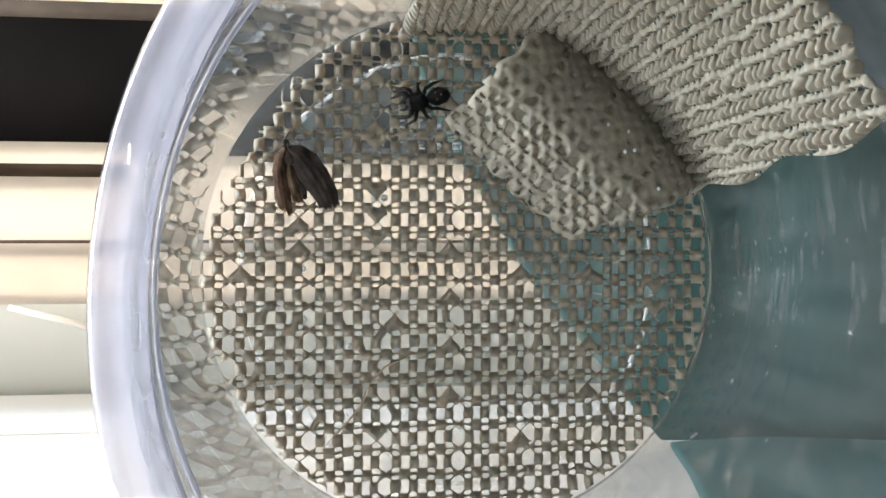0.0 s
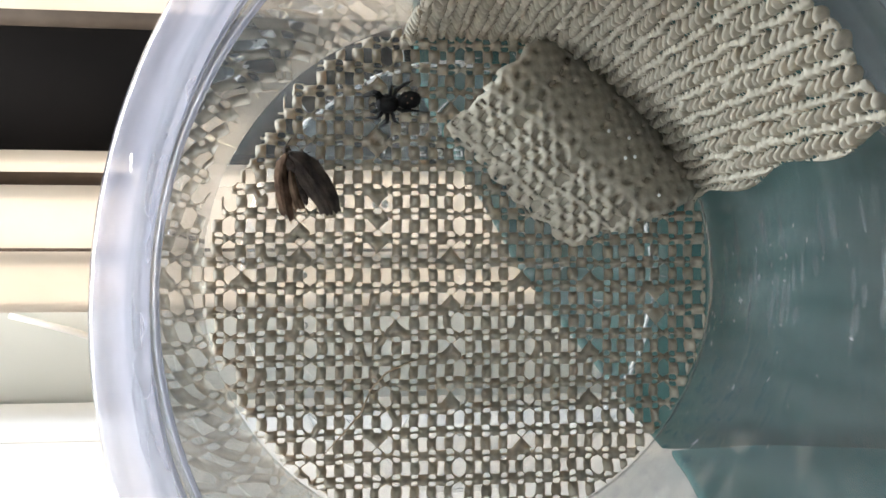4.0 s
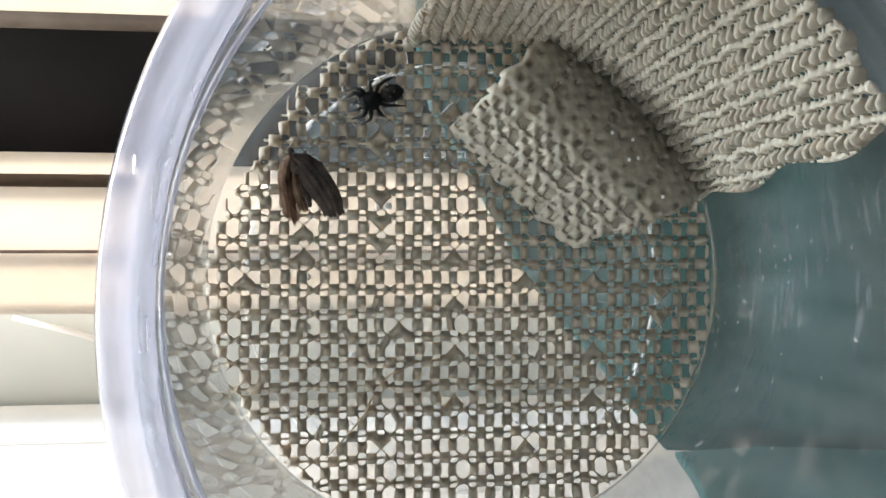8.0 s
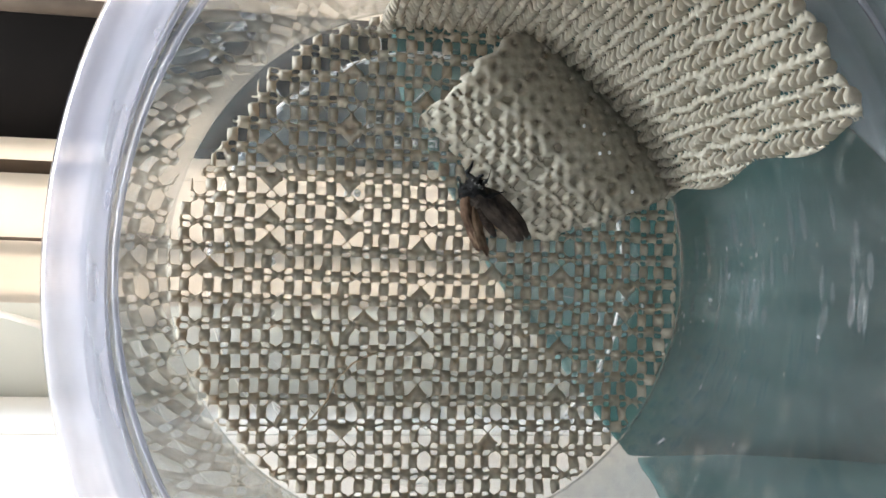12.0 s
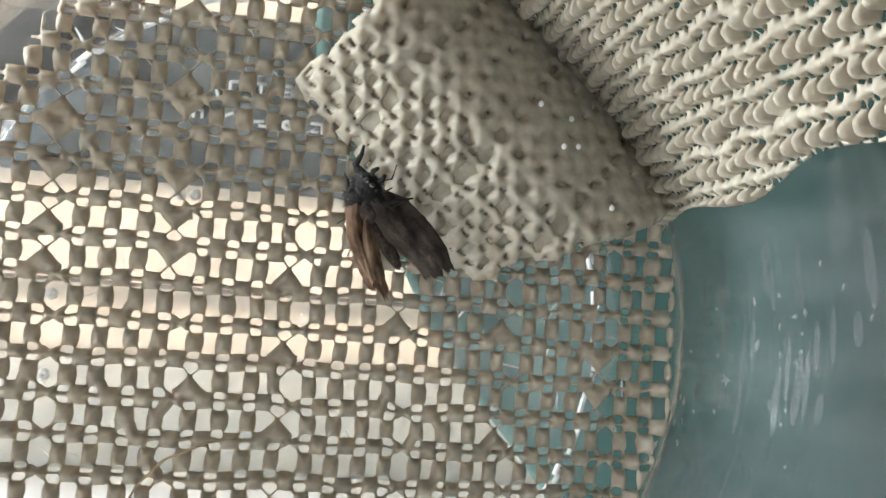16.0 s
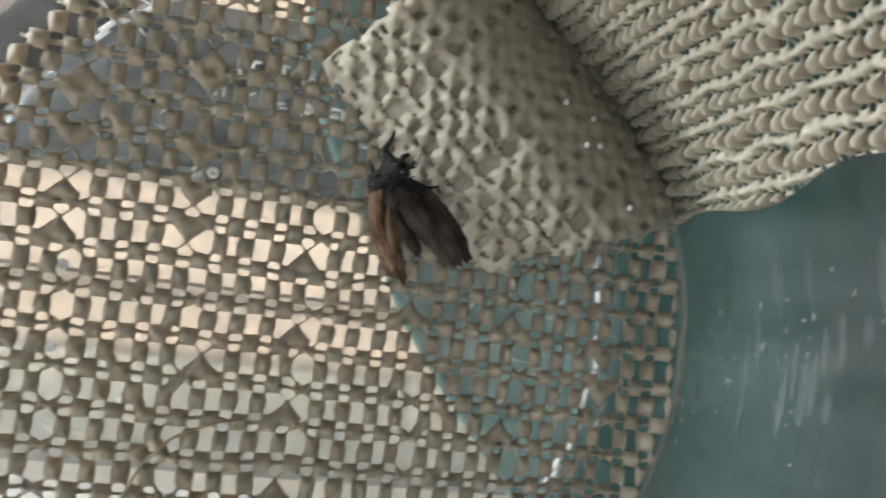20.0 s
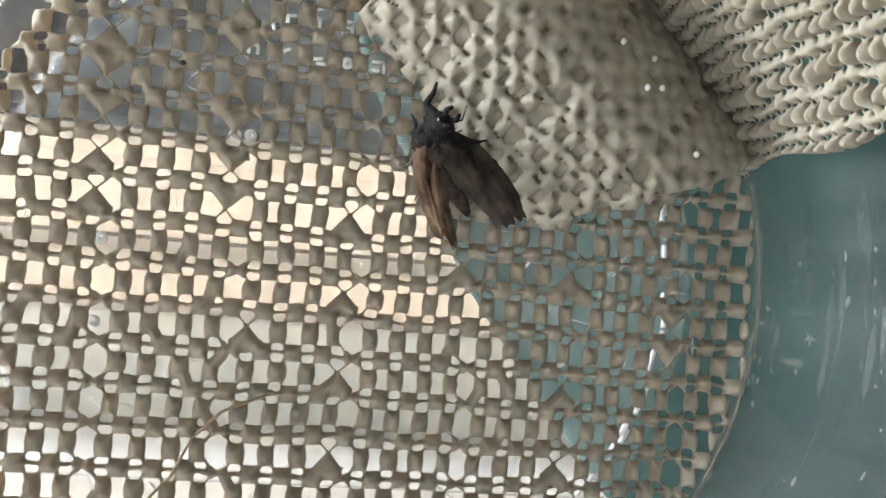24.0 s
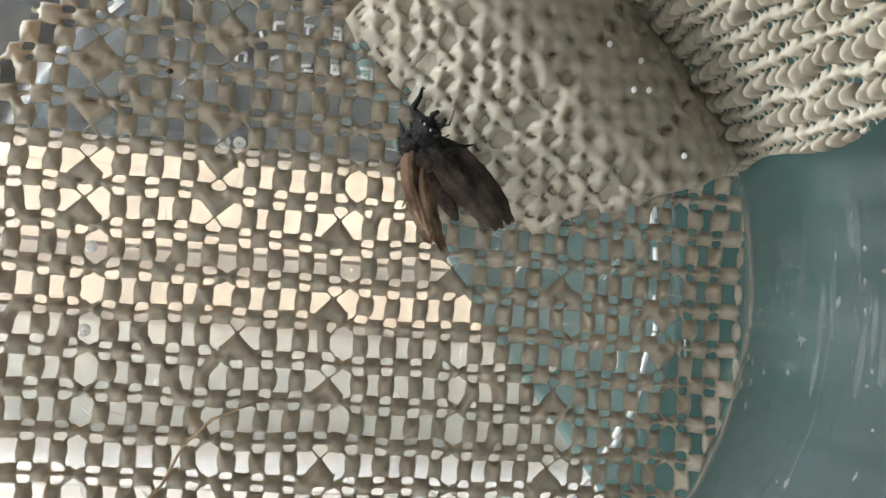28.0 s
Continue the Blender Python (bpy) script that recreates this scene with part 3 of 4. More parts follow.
    if dome:
        rise = np.sqrt(np.maximum(0.0, 1 - ((xp / 0.36 / PA) ** 2 + (z / 0.40 / PB) ** 2) ** 1.5))
    else:
        rise = np.exp(-((xp / 0.30 / PA) ** 2 + (z / 0.30 / PB) ** 2))
    return d, (1 - post) * bead + post * rise


def foam_sheet(name, u0, u1, v0, v1, keep, place, seed, step, label, parent=None, thick=0.00085, lumpy=0.0005, fat=1.0, turn=0.0, post=0.4, fine=1.0, along=1.0, shift=(0.0, 0.0), bend=0.0, warp=1.0, ridge=1.0, dome=False, cross=1.0, marked=False, close=None, soft=0.00085, smooth=2):
    """A sheet of knitted foam: keep(u, v) is below 0 inside its outline, place(u, v) gives points and normals."""
    nu, nv = int((u1 - u0) / step), int((v1 - v0) / step)
    U, V = np.meshgrid(np.linspace(u0, u1, nu + 1), np.linspace(v0, v1, nv + 1), indexing="ij")
    ct, st = math.cos(turn), math.sin(turn)

    def field(a, b):
        d, lump = knit((a * ct + b * st - shift[0] + bend * a * a) * fine * along, (-a * st + b * ct - shift[1]) * fine, seed, fat, post, warp, ridge, dome, cross, marked)
        if close:
            d = d - close(a, b)
        return np.maximum(d / fine, keep(a, b)), lump

    d, lump = field(U, V)
    e = step * 0.2
    gu = (field(U + e, V)[0] - field(U - e, V)[0]) / (2 * e)
    gv = (field(U, V + e)[0] - field(U, V - e)[0]) / (2 * e)
    g = np.maximum(np.hypot(gu, gv), 0.4)
    inside = d < 0
    move = np.where(inside, 0.0, np.minimum(d, step * 1.2))
    Us, Vs = U - gu / g * move / g, V - gv / g * move / g
    t = np.clip(-d * fine / soft, 0, 1)
    round_t = np.sqrt(1 - (1 - t) ** 2)
    hh = np.where(inside, round_t * (thick + lump * lumpy), 0.0)
    for _ in range(smooth):
        p = np.pad(hh, 1)
        q = p[:-2] + 2 * p[1:-1] + p[2:]
        hh = np.where(inside, (q[:, :-2] + 2 * q[:, 1:-1] + q[:, 2:]) / 16, 0.0)
    cell = inside[:-1, :-1] | inside[1:, :-1] | inside[:-1, 1:] | inside[1:, 1:]
    used = np.zeros_like(inside)
    for a, b in ((0, 0), (1, 0), (0, 1), (1, 1)):
        used[a:a + nu, b:b + nv] |= cell
    front = np.full(U.shape, -1)
    front[used] = np.arange(used.sum())
    back = front.copy()
    deep = used & inside
    back[deep] = used.sum() + np.arange(deep.sum())
    P, N = place(Us, Vs)
    verts = np.concatenate([(P + N * hh[..., None])[used], (P - N * (0.7 * hh)[..., None])[deep]])
    ci, cj = np.nonzero(cell)

    def quads(idx, flip):
        q = np.stack([idx[ci, cj], idx[ci + 1, cj], idx[ci + 1, cj + 1], idx[ci, cj + 1]], 1)
        return q[:, ::-1] if flip else q

    faces = np.concatenate([quads(front, False), quads(back, True)])
    whole = bpy.data.meshes.new("whole")
    whole.from_pydata(verts.tolist(), [], faces.tolist())
    whole.update()
    nrm = np.empty(len(verts) * 3, np.float32)
    whole.vertex_normals.foreach_get("vector", nrm)
    nrm = nrm.reshape(-1, 3)
    bpy.data.meshes.remove(whole)
    # one knitted strand for each row
    mid_u, mid_v = U[ci, cj] + step / 2, V[ci, cj] + step / 2
    row = np.floor((-mid_u * st + mid_v * ct - shift[1]) * fine / PB).astype(int)
    row = np.concatenate([row, row])
    sheet = parent or new(name)
    for k in np.unique(row):
        f = faces[row == k]
        ids, inv = np.unique(f, return_inverse=True)
        if len(f) < 40:
            continue
        o = raw("strand", verts[ids].tolist(), inv.reshape(-1, 4).tolist(), FOAM, sheet)
        o.data.normals_split_custom_set_from_vertices(nrm[ids].tolist())
    return sheet


def flat(y, slope_u=0.0, slope_v=0.0, sag=0.0, seed=0):
    def place(u, v):
        yy = y + slope_u * u + slope_v * v + sag * wave(u, v, 40 + seed, 0.05)
        return np.stack([u, yy, v], -1), np.broadcast_to(np.array([0.0, -1.0, 0.0]), u.shape + (3,))
    return place


def polygon(points):
    """Signed distance to a convex outline, below 0 inside."""
    def keep(u, v):
        d = np.full(u.shape, -1.0)
        for (ax, az), (bx, bz) in zip(points, points[1:] + points[:1]):
            nx, nz = bz - az, ax - bx
            ln = math.hypot(nx, nz)
            d = np.maximum(d, ((u - ax) * nx + (v - az) * nz) / ln)
        return d
    return keep


def liners():
    def disc(u, v):
        # its rim is cut along the stitches, and stands back from the wall at one side
        us = (np.round((u + 0.0031) / PA * 2) * 0.8 + (u + 0.0031) / PA * 0.4) * PA / 2 - 0.0031
        vs = (np.round((v - 0.0005) / PB * 2) * 0.8 + (v - 0.0005) / PB * 0.4) * PB / 2 + 0.0005
        x = us + 0.0012
        back = 0.0029 * np.exp(-((np.degrees(np.arctan2(v, u)) - 151) / 19) ** 2)
        return np.maximum(np.hypot(x, vs) - (0.0464 - back), np.hypot(u + 0.0012, v) - 0.0464)
    def curled(u, v):
        p, n = flat(-0.0015, sag=0.00025)(u, v)
        p = p.copy()
        p[..., 1] -= 0.55 * np.maximum(0.0, np.hypot(u + 0.0012, v) - 0.0432) * np.clip(u / 0.02, 0, 1)
        return p, n

    o = foam_sheet("mesh_liner", -0.048, 0.048, -0.048, 0.048, lambda u, v: disc(u, v), curled, 3, 0.00017, "", thick=0.0010, lumpy=0.0009, shift=(-0.0032, 0.0005), bend=0.74, along=1.012, warp=0.8, marked=True)
    tagged(o, "round pale grey-green knitted foam mesh liner covering the cup base", "mesh liner")
    # the part folded over onto the base
    # humped: it rises from its free edge and sinks into the crease at the wall
    pts = [(-0.0042, 0.0273), (0.0022, 0.0195), (0.0119, 0.0114), (0.0189, 0.0056), (0.0215, 0.0042), (0.0250, 0.0052), (0.0354, 0.0118), (0.0501, 0.0170), (0.0426, 0.0328), (0.0121, 0.0437), (0.0047, 0.0363)]

    def humped(base):
        def place(u, v):
            w = np.maximum((u + 0.0046) * 0.68 + (v - 0.0268) * 0.73, 0)
            y = -(base + 0.0075 * np.sin(np.pi * np.clip(w / 0.027, 0, 1) ** 0.92) ** 0.9) + 0.0003 * wave(u, v, 42, 0.05)
            return np.stack([u, np.minimum(y, -0.0016), v], -1), np.broadcast_to(np.array([0.0, -1.0, 0.0]), u.shape + (3,))
        return place

    def within(points):
        inner = polygon(points)
        return lambda u, v: np.maximum(inner(u, v) + 0.0005 * wave(u, v, 60, 0.007), np.hypot(u, v) - 0.0450)

    def tighter(u, v):
        w = (u + 0.0046) * 0.68 + (v - 0.0268) * 0.73
        return 0.00050 * np.clip((w - 0.007) / 0.010, 0, 1) * np.clip((v - 0.010) / 0.006, 0, 1)

    fold = foam_sheet("folded_liner", -0.008, 0.046, 0.002, 0.046, within(pts), humped(0.0032), 21, 0.00021, "", turn=radians(-38), fat=1.20, thick=0.0010, lumpy=0.0009, post=0.5, fine=1.50, along=0.75, warp=2.8, ridge=2.4, cross=0.5, close=tighter, soft=0.0010, smooth=7)
    foam_sheet("folded_liner", -0.008, 0.046, 0.002, 0.046, within([(x * 0.97 + 0.0008, z * 0.97 + 0.001) for x, z in pts]), humped(0.0023), 29, 0.00026, "", parent=fold, turn=radians(-33), fat=1.75, fine=1.15, lumpy=0.0003, close=lambda u, v: 0.0007)
    tagged(fold, "folded end of pale knitted foam lying over the liner", "mesh liner")

    # the flap that stands against the side wall
    def on_wall(u, v):
        th = u / 0.0445
        r = 0.0447 + 0.06 * v + 0.0004 * wave(u, v, 77, 0.03)
        n = np.stack([-np.cos(th), np.zeros_like(th) - 0.05, -np.sin(th)], -1)
        return np.stack([r * np.cos(th), -0.0045 - v, r * np.sin(th)], -1), n

    def flap(u, v):
        th = np.degrees(u / 0.0445)
        low = 18.6 + 0.11 * v * 1000 + 1.2 * np.sin(v * 260)
        top = 106 - 0.15 * v * 1000
        far = 0.0545 + 0.0006 * np.sin(th * 0.5) + 0.00006 * (th - 28)
        d = np.maximum((low - th) * 0.00078, (th - top) * 0.00078)
        return np.maximum(np.maximum(d, v - far), -v - 0.0035)
    o = foam_sheet("liner_flap", 0.010, 0.086, -0.005, 0.060, flap, on_wall, 11, 0.00017, "", turn=radians(90), fat=0.98, thick=0.0006, lumpy=0.0019, post=0.74, fine=1.14, along=1.6, ridge=2.0, warp=1.6, dome=True, cross=0.25, soft=0.0012)
    tagged(o, "pale grey-green knitted foam flap standing up against the cup wall", "mesh liner")


# ---- animals ----
LEGS, WINGS = [], []      # parts that move, with their joints


def moth():
    m = tagged(new("moth"), "small brown moth with worn mottled wings", "moth")
    bm = blob((0, 0.0038, 0.0016), (0.0015, 0.0019, 0.0012))
    blob((0, -0.0005, 0.0009), (0.0009, 0.0036, 0.0007), bm)
    part("body", bm, FUR, m, "furry grey-brown body")
    part("head", blob((0, 0.0061, 0.0014), (0.0008, 0.0008, 0.0007)), FUR, m)

    def wing(name, side, lead, trail, z, mat, label, fray, seed):
        """A thin cambered wing between its leading and trailing edges, in millimetres, with a frayed end."""
        rnd = random.Random(seed)
        n, w = 30, 16
        ends, cut = [], rnd.random()
        for _ in range(w + 1):
            cut = rnd.random() if rnd.random() < 0.4 else cut
            ends.append(1 - fray * (0.8 * cut ** 1.5 + 0.2 * rnd.random()))
        at = np.linspace(0, 1, len(lead))
        verts, faces = [], []
        for i in range(n + 1):
            for k in range(w + 1):
                a, b = i / n * (1 - (1 - ends[k]) * (i / n) ** 3), k / w
                p0 = Vector([np.interp(a, at, [q[c] for q in lead]) for c in (0, 1)])
                p1 = Vector([np.interp(a, at, [q[c] for q in trail]) for c in (0, 1)])
                p = p0.lerp(p1, b) * 0.001
                edge = rnd.uniform(-1, 1) * 0.00009 if k in (0, w) else 0
                up = z + 0.0009 * math.sin(math.pi * b) * (1 - 0.5 * a) - 0.0006 * a + 0.00004 * math.sin(26 * b) + 0.00002 * rnd.uniform(-1, 1)
                verts.append(Vector((p.x + edge, p.y, up)))
        q = w + 1
        cnt = len(verts)
        verts += [Vector((p.x, p.y, p.z - 0.00010)) for p in verts]
        for i in range(n):
            for k in range(w):
                e = i * q + k
                faces.append((e, e + 1, e + q + 1, e + q))
                faces.append((cnt + e, cnt + e + q, cnt + e + q + 1, cnt + e + 1))
        rim = list(range(q)) + [i * q + w for i in range(1, n + 1)] + [n * q + k for k in range(w - 1, -1, -1)] + [i * q for i in range(n - 1, 0, -1)]
        for e, f in zip(rim, rim[1:] + rim[:1]):
            faces.append((e, cnt + e, cnt + f, f))
        w_ob = part(name, mesh_bm(verts, faces), mat, m, label)
        WINGS.append((w_ob, side, Vector((side * 0.0005, 0.0040, z))))

    wing("forewing", 1, ((0.3, 5.8), (2.7, 4.8), (4.5, 2.6), (5.4, -0.8), (5.7, -4.2), (5.1, -7.5)), ((0.1, 4.6), (0.0, 2.6), (0.0, 0.4), (0.7, -2.2), (1.5, -4.9), (1.8, -7.0)),
         0.0022, WING, "dark mottled forewing", 0.08, 1)
    wing("forewing", -1, ((-0.3, 5.8), (-2.3, 4.7), (-3.6, 2.6), (-4.3, -0.3), (-4.8, -3.3), (-4.5, -6.9)), ((-0.1, 4.6), (-0.9, 2.5), (-1.5, 0.5), (-2.0, -1.9), (-2.5, -4.4), (-3.2, -6.6)),
         0.0020, WINGB, "brown worn forewing", 0.20, 2)
    wing("hindwing", 1, ((0.6, 3.4), (1.6, 1.2), (2.3, -1.0), (2.7, -3.9)), ((0.0, 3.4), (0.1, 1.2), (0.3, -0.8), (0.5, -3.2)), 0.0014, HINDWING, "tan frayed hindwing", 0.50, 3)
    wing("hindwing", -1, ((-0.5, 3.4), (-1.9, 1.2), (-2.7, -1.2), (-2.6, -4.8)), ((0.0, 3.4), (-0.1, 1.2), (-0.1, -1.4), (-0.6, -5.6)), 0.0016, HINDWING, "tan frayed hindwing", 0.34, 4)
    part("antenna", tube([(0.0004, 0.0066, 0.0015), (0.0020, 0.0062, 0.0017), (0.0042, 0.0054, 0.0015), (0.0056, 0.0066, 0.0011)], [0.00013, 0.00011, 0.0001, 0.00006], seg=6), FUR, m)
    part("antenna", tube([(-0.0001, 0.0066, 0.0015), (0.0009, 0.0074, 0.0015), (0.0016, 0.0079, 0.0012)], [0.00013, 0.0001, 0.00006], seg=6), FUR, m)
    for sx, y, ex, ey in ((1, 0.0036, 0.0040, 0.0046), (-1, 0.0034, -0.0036, 0.0040), (-1, 0.0020, -0.0044, 0.0002), (1, 0.0024, 0.0036, 0.0026)):
        part("leg", tube([(sx * 0.0006, y, 0.0008), (ex * 0.6, (y + ey) / 2 + 0.0004, 0.0010), (ex, ey, 0.0001)], [0.00016, 0.00013, 0.00007], seg=6), FUR, m)
    return m


def spider():
    k = 1.0      # its body is about 8 mm long
    s = tagged(new("jumping_spider"), "small black jumping spider with pale spots on its abdomen", "spider")
    bm = blob((0, 0.0013, 0.0013), (0.00170, 0.0021, 0.0012), seg=18, rings=12)
    blob((0, 0.0024, 0.0015), (0.00135, 0.0010, 0.0009), bm)
    part("cephalothorax", bm, BLACK, s, "square furry black front body")
    ab = part("abdomen", blob((0, -0.0026, 0.0014), (0.00155, 0.00215, 0.00135), seg=20, rings=14), BLACK, s, "oval black abdomen")
    for x, y, r in ((0.0, -0.0030, 0.00022), (0.0006, -0.0021, 0.00016), (-0.0006, -0.0021, 0.00016)):
        z = 0.0014 + 0.00135 * math.sqrt(max(0, 1 - (x / 0.00155) ** 2 - ((y + 0.0026) / 0.00215) ** 2))
        part("pale_spot", blob((x, y, z), (r, r * 0.9, 0.00006), seg=10, rings=6), SPOT, ab, "pale spot")
    for x, r in ((-0.0004, 0.00036), (0.0004, 0.00036), (-0.0010, 0.00022), (0.0010, 0.00022)):
        part("eye", blob((x, 0.0033 - abs(x) * 0.35, 0.0017), (r, r, r), seg=10, rings=8), EYE, s)
    for sx in (-1, 1):
        part("palp", tube([(sx * 0.0004, 0.0030, 0.0009), (sx * 0.0007, 0.0038, 0.0008), (sx * 0.0005, 0.0044, 0.0004)], [0.0003, 0.0003, 0.0002], seg=7), BLACK, s)
    legs = [(0.0011, 0.0022, (0.0022, 0.0040), (0.0019, 0.0064), 0.00058), (0.0013, 0.0015, (0.0031, 0.0030), (0.0035, 0.0050), 0.00046),
            (0.0013, 0.0007, (0.0031, 0.0004), (0.0036, -0.0008), 0.00042), (0.0011, 0.0001, (0.0024, -0.0020), (0.0031, -0.0042), 0.00044)]
    rnd = random.Random(8)
    for sx in (-1, 1):
        for x, y, (kx, ky), (tx, ty), r in legs:
            j = rnd.uniform(-0.0006, 0.0006)
            kx, ky, tx, ty = [o + (q - o) * (0.82 + 0.14 * rnd.random()) for o, q in ((x, kx), (y, ky), (x, tx), (y, ty))]
            pts = [(sx * x * 0.6, y, 0.0010), (sx * (x + kx) * 0.55, (y + ky) / 2, 0.0019), (sx * kx, ky + j, 0.0020), (sx * (kx + tx) / 2, (ky + ty) / 2 + j, 0.0008), (sx * tx, ty + j, 0.0001)]
            LEGS.append((part("leg", tube(pts, [r * 0.76, r * 0.82, r * 0.68, r * 0.44, r * 0.20], seg=8), BLACK, s, "hairy black leg"), sx, Vector(pts[0]) * k, len(LEGS)))
    # short bristles all over the body
    bm = bmesh.new()
    for c, r, count in (((0, 0.0013, 0.0013), (0.0017, 0.0021, 0.0012), 260), ((0, -0.0026, 0.0014), (0.00155, 0.00215, 0.00135), 240)):
        for _ in range(count):
            q = Vector((rnd.gauss(0, 1), rnd.gauss(0, 1), rnd.gauss(0.3, 1))).normalized()
            p = Vector(c) + Vector((q.x * r[0], q.y * r[1], q.z * r[2]))
            e = p + (q + Vector((rnd.uniform(-0.5, 0.5), rnd.uniform(-0.9, 0.1), rnd.uniform(-0.5, 0.5)))) * rnd.uniform(0.0002, 0.00045)
            a = q.orthogonal().normalized() * 0.00005
            b = q.cross(a)
            vs = [bm.verts.new(v) for v in (p + a, p - a * 0.5 + b * 0.9, p - a * 0.5 - b * 0.9, e)]
            for f in ((0, 1, 3), (1, 2, 3), (2, 0, 3)):
                bm.faces.new([vs[i] for i in f])
    part("bristles", bm, BLACK, s, "short black bristles", smooth=False)
    for o in s.children_recursive:
        o.data.transform(Matrix.Scale(k, 4))
    return s


def small_things():
    # a brown thread lying in the mesh, specks and droplets
    pts = [(-0.0265, -0.0028, -0.0318), (-0.0225, -0.0031, -0.0275), (-0.0195, -0.0030, -0.0240), (-0.0178, -0.0030, -0.0200), (-0.0150, -0.0029, -0.0170), (-0.0105, -0.0028, -0.0150), (-0.0060, -0.0028, -0.0142)]
    tagged(obj("thread", tube(pts, [0.00006, 0.00014, 0.0002, 0.00012, 0.0002, 0.00012, 0.00006], seg=7), THREAD), "brown fuzzy thread caught in the foam mesh", "thread")
    # the droplets are solid white in place of their sparkle
    for k, (x, y, z) in enumerate(((0.0231, -0.0119, 0.0258), (0.0272, -0.0106, 0.0248), (0.0278, -0.0119, 0.0214), (0.0259, -0.0125, 0.0211), (0.0320, -0.0124, 0.0147))):
        tagged(obj("droplet", blob((x, y, z), (0.00030, 0.0004, 0.00036), seg=12, rings=8), GLINT), "water droplet on the foam, painted white as its glint", "droplet", "droplets on the foam")
    tagged(obj("speck", blob((-0.0225, -0.0028, 0.0197), (0.00035, 0.0003, 0.0003), seg=8, rings=6), FUR), "tiny dark speck on the foam mesh", "speck")


# ---- paths of the animals ----
MOTH = [
    (0, -0.0304, -0.0040, 0.0166, 20),
    (9.03, -0.0304, -0.0040, 0.0166, 20),
    (9.1, -0.0094, -0.0200, 0.0212, 67),
    (9.2, 0.0257, -0.0300, 0.0262, 110),
    (9.3, 0.0259, -0.0250, 0.0167, 62),
    (9.4, 0.0202, -0.0200, 0.0133, 78),
    (9.5, 0.0255, -0.0200, 0.0159, 103),
    (9.6, 0.0169, -0.0150, 0.0094, 109),
    (9.7, 0.0157, -0.0100, 0.0073, 100),
    (9.8, 0.0130, -0.0080, 0.0056, 80),
    (9.9, 0.0109, -0.0070, 0.0081, 83),
    (10.0, 0.0090, -0.0060, 0.0075, 52),
    (10.1, 0.0058, -0.0060, 0.0116, 36),
    (10.3, 0.0065, -0.0060, 0.0109, 33),
    (10.5, 0.0080, -0.0060, 0.0100, 31),
    (11.0, 0.0069, -0.0060, 0.0094, 34),
    (28.0, 0.0069, -0.0060, 0.0094, 34),
]
SPIDER = [
    (0, -0.0084, -0.0045, 0.0303, 106),
    (0.5, -0.0083, -0.0045, 0.0305, 100),
    (1, -0.0093, -0.0045, 0.0301, 103),
    (1.5, -0.0115, -0.0045, 0.0299, 102),
    (2, -0.0122, -0.0045, 0.0303, 104),
    (2.5, -0.0121, -0.0045, 0.0306, 103),
    (3, -0.0124, -0.0045, 0.0307, 101),
    (3.5, -0.0128, -0.0045, 0.0306, 101),
    (5.5, -0.0167, -0.0045, 0.0320, 114),
    (6, -0.0167, -0.0045, 0.0320, 116),
    (6.5, -0.0168, -0.0045, 0.0319, 112),
    (7, -0.0167, -0.0045, 0.0320, 113),
    (7.5, -0.0174, -0.0045, 0.0319, 109),
    (8, -0.0174, -0.0045, 0.0319, 110),
    (8.5, -0.0179, -0.0045, 0.0320, 108),
    (8.8, -0.0180, -0.0045, 0.0318, 110),
    (9.0, -0.0189, -0.0045, 0.0308, 114),
    (9.05, -0.0170, -0.0160, 0.0270, 55, 20),
    (9.1, -0.0139, -0.0235, 0.0248, -8, 74),
    (9.2, 0.0199, -0.0335, 0.0258, 35, 74),
    (9.3, 0.0218, -0.0285, 0.0208, -13, 74),
    (9.4, 0.0151, -0.0235, 0.0160, 3, 74),
    (9.5, 0.0198, -0.0235, 0.0161, 28, 74),
    (9.6, 0.0112, -0.0185, 0.0091, 34, 74),
    (9.7, 0.0100, -0.0135, 0.0078, 25, 74),
    (9.8, 0.0062, -0.0105, 0.0076, -40, 56),
    (9.9, 0.0040, -0.0095, 0.0098, -75, 38),
    (10.0, 0.0022, -0.0085, 0.0119, -104, 20),
    (10.1, 0.0036, -0.0090, 0.0150, -66, 52),
    (10.3, 0.0048, -0.0095, 0.0164, -42, 74),
    (10.5, 0.0065, -0.0095, 0.0156, -44, 74),
    (11.0, 0.0050, -0.0095, 0.0153, -41, 74),
    (28.0, 0.0050, -0.0095, 0.0153, -41, 74),
]


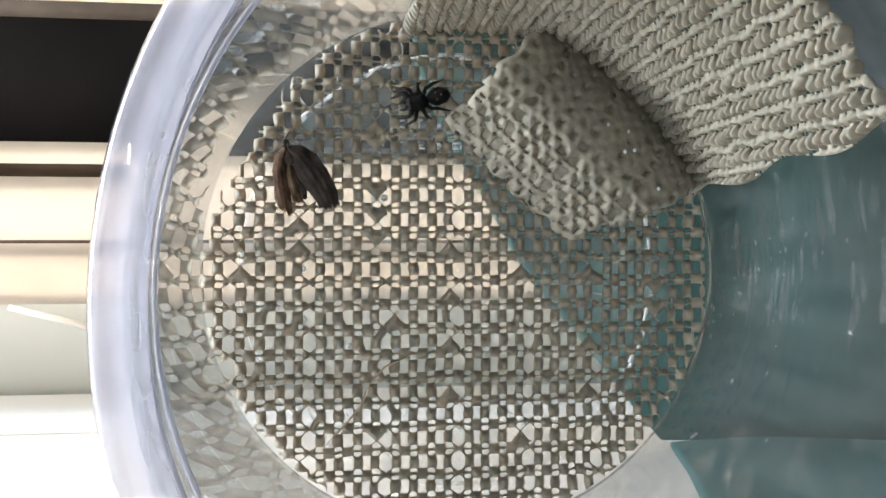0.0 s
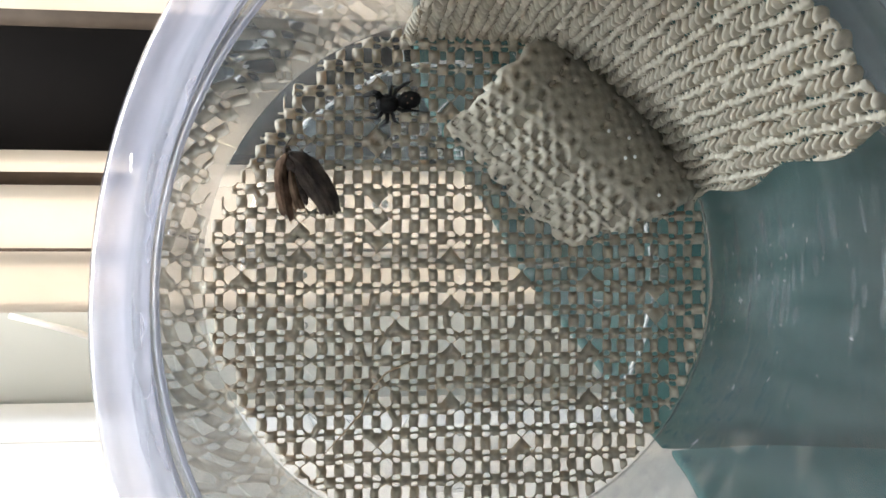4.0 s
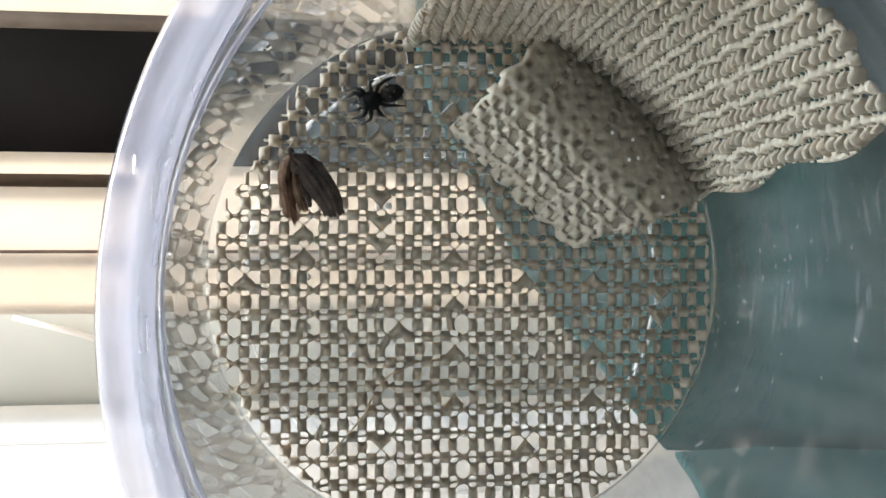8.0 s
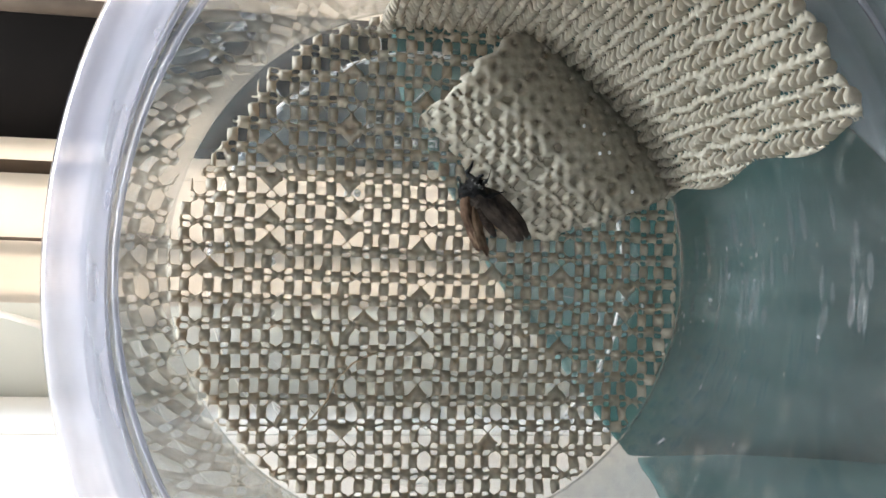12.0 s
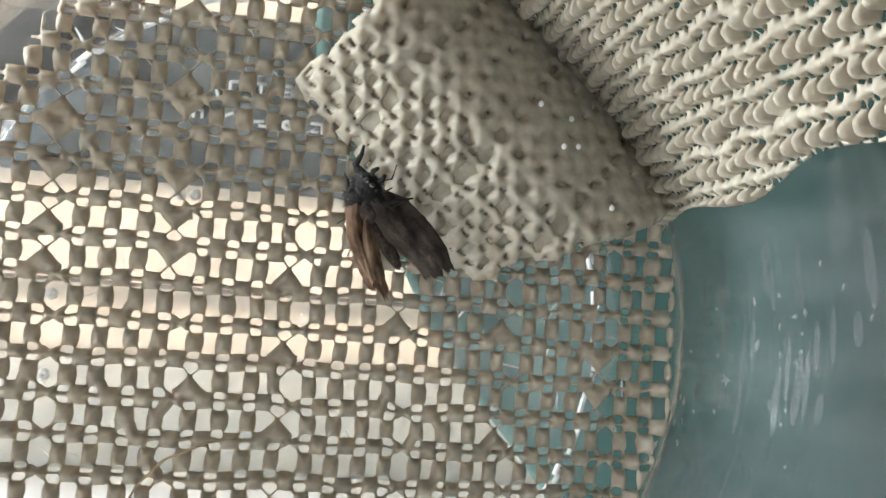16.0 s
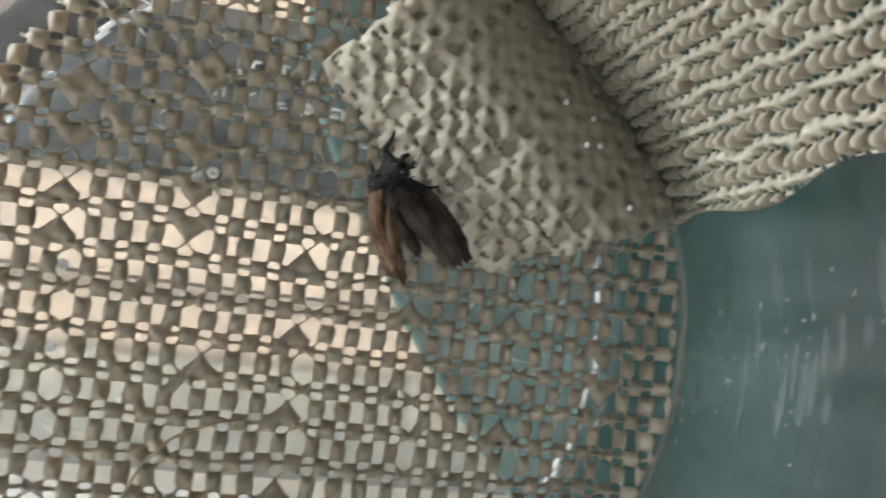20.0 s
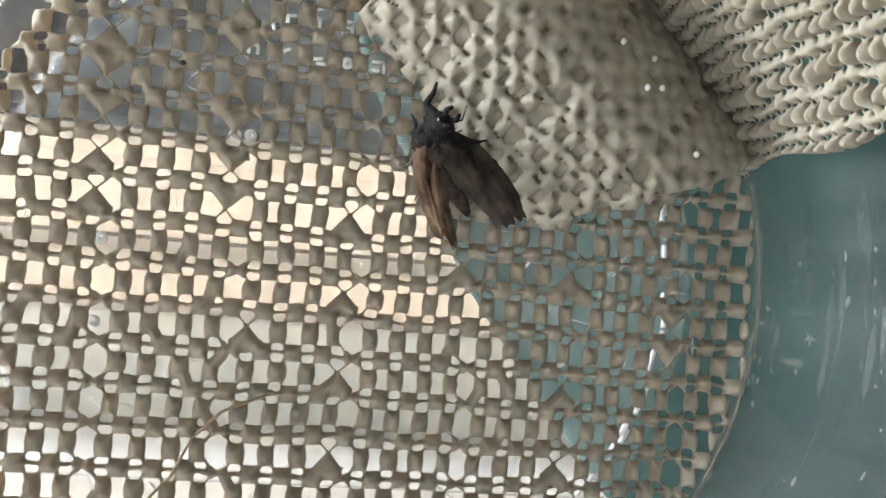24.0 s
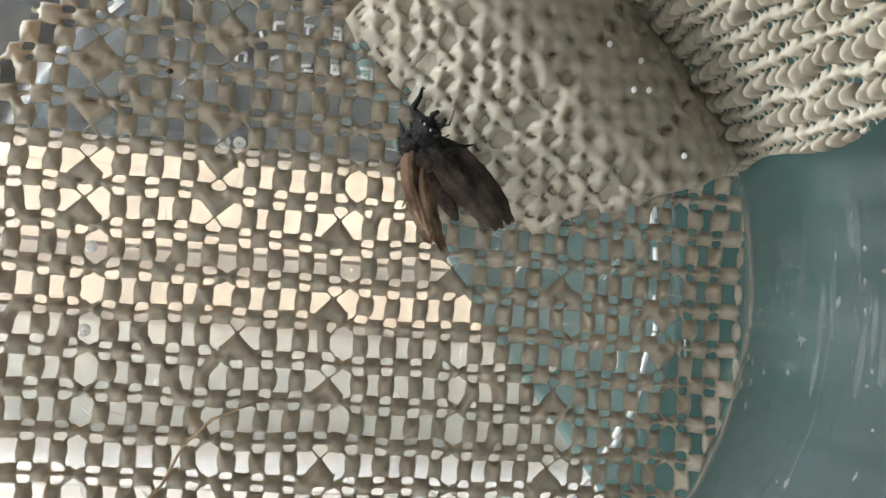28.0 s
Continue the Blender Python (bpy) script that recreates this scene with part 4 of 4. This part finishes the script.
def lay(x, y, z, ang, rear=0):
    """A pose on the base: back towards the cup's mouth, head turned by ang from straight up and raised by rear."""
    return pose(x, y, z, 90) @ pose(0, 0, 0, 0, 0, ang) @ pose(0, 0, 0, rear)


setting()
blind()
cloth()
the_cup = cup()
liners()
the_moth = moth()
the_spider = spider()
small_things()


def motions():
    walk(the_moth, [(r[0], lay(*r[1:])) for r in MOTH])
    walk(the_spider, [(r[0], lay(*r[1:])) for r in SPIDER])

    def hinged(joint, rx, ry, rz):
        return Matrix.Translation(joint) @ pose(0, 0, 0, rx, ry, rz) @ Matrix.Translation(-joint)

    # the legs step while the spider creeps, then clasp the moth
    steps = [(0.0, 0), (0.5, 0.5), (1.0, -1), (1.5, 1), (2.0, 0), (3.5, 0), (4.2, 1), (4.9, -1), (5.5, 0.3), (6.5, -0.3), (7.0, 0.6), (7.5, 0), (8.5, 0.5), (9.0, 1)]
    for leg, side, joint, n in LEGS:
        sign = 1 if n % 2 else -1
        rows = [(t, hinged(joint, 0, 0, 11 * a * sign)) for t, a in steps]
        # one leg is raised, two reach over the moth, the others trail behind
        fold, swing = {0: (46, 55), 1: (0, 130), 4: (24, -72), 5: (36, -55)}.get(n, (0, -side * 72))
        rows += [(9.1, hinged(joint, 0, side * fold, swing)), (28.0, hinged(joint, 0, side * fold, swing))]
        walk(leg, rows)
    # the wings beat while the two tumble
    beats = [(0.0, 0), (9.03, 0), (9.1, 1), (9.2, 0.2), (9.3, 1), (9.4, 0.1), (9.5, 0.9), (9.6, 0.2), (9.7, 0.7), (9.8, 0.1), (9.9, 0.5), (10.1, 0.1)]
    for ob, side, joint in WINGS:
        rows = [(t, hinged(joint, 0, -side * 28 * max(a, 0), side * 24 * a)) for t, a in beats]
        # caught: one hindwing lies bare over its forewing
        bare = ob.name.startswith("hindwing") and side < 0
        lift, spread = (-6, -11) if bare else (0, 1) if side > 0 else (-16, 2)
        rows += [(t, hinged(joint, 0, lift, spread)) for t in (10.5, 28.0)]
        walk(ob, rows)


motions()
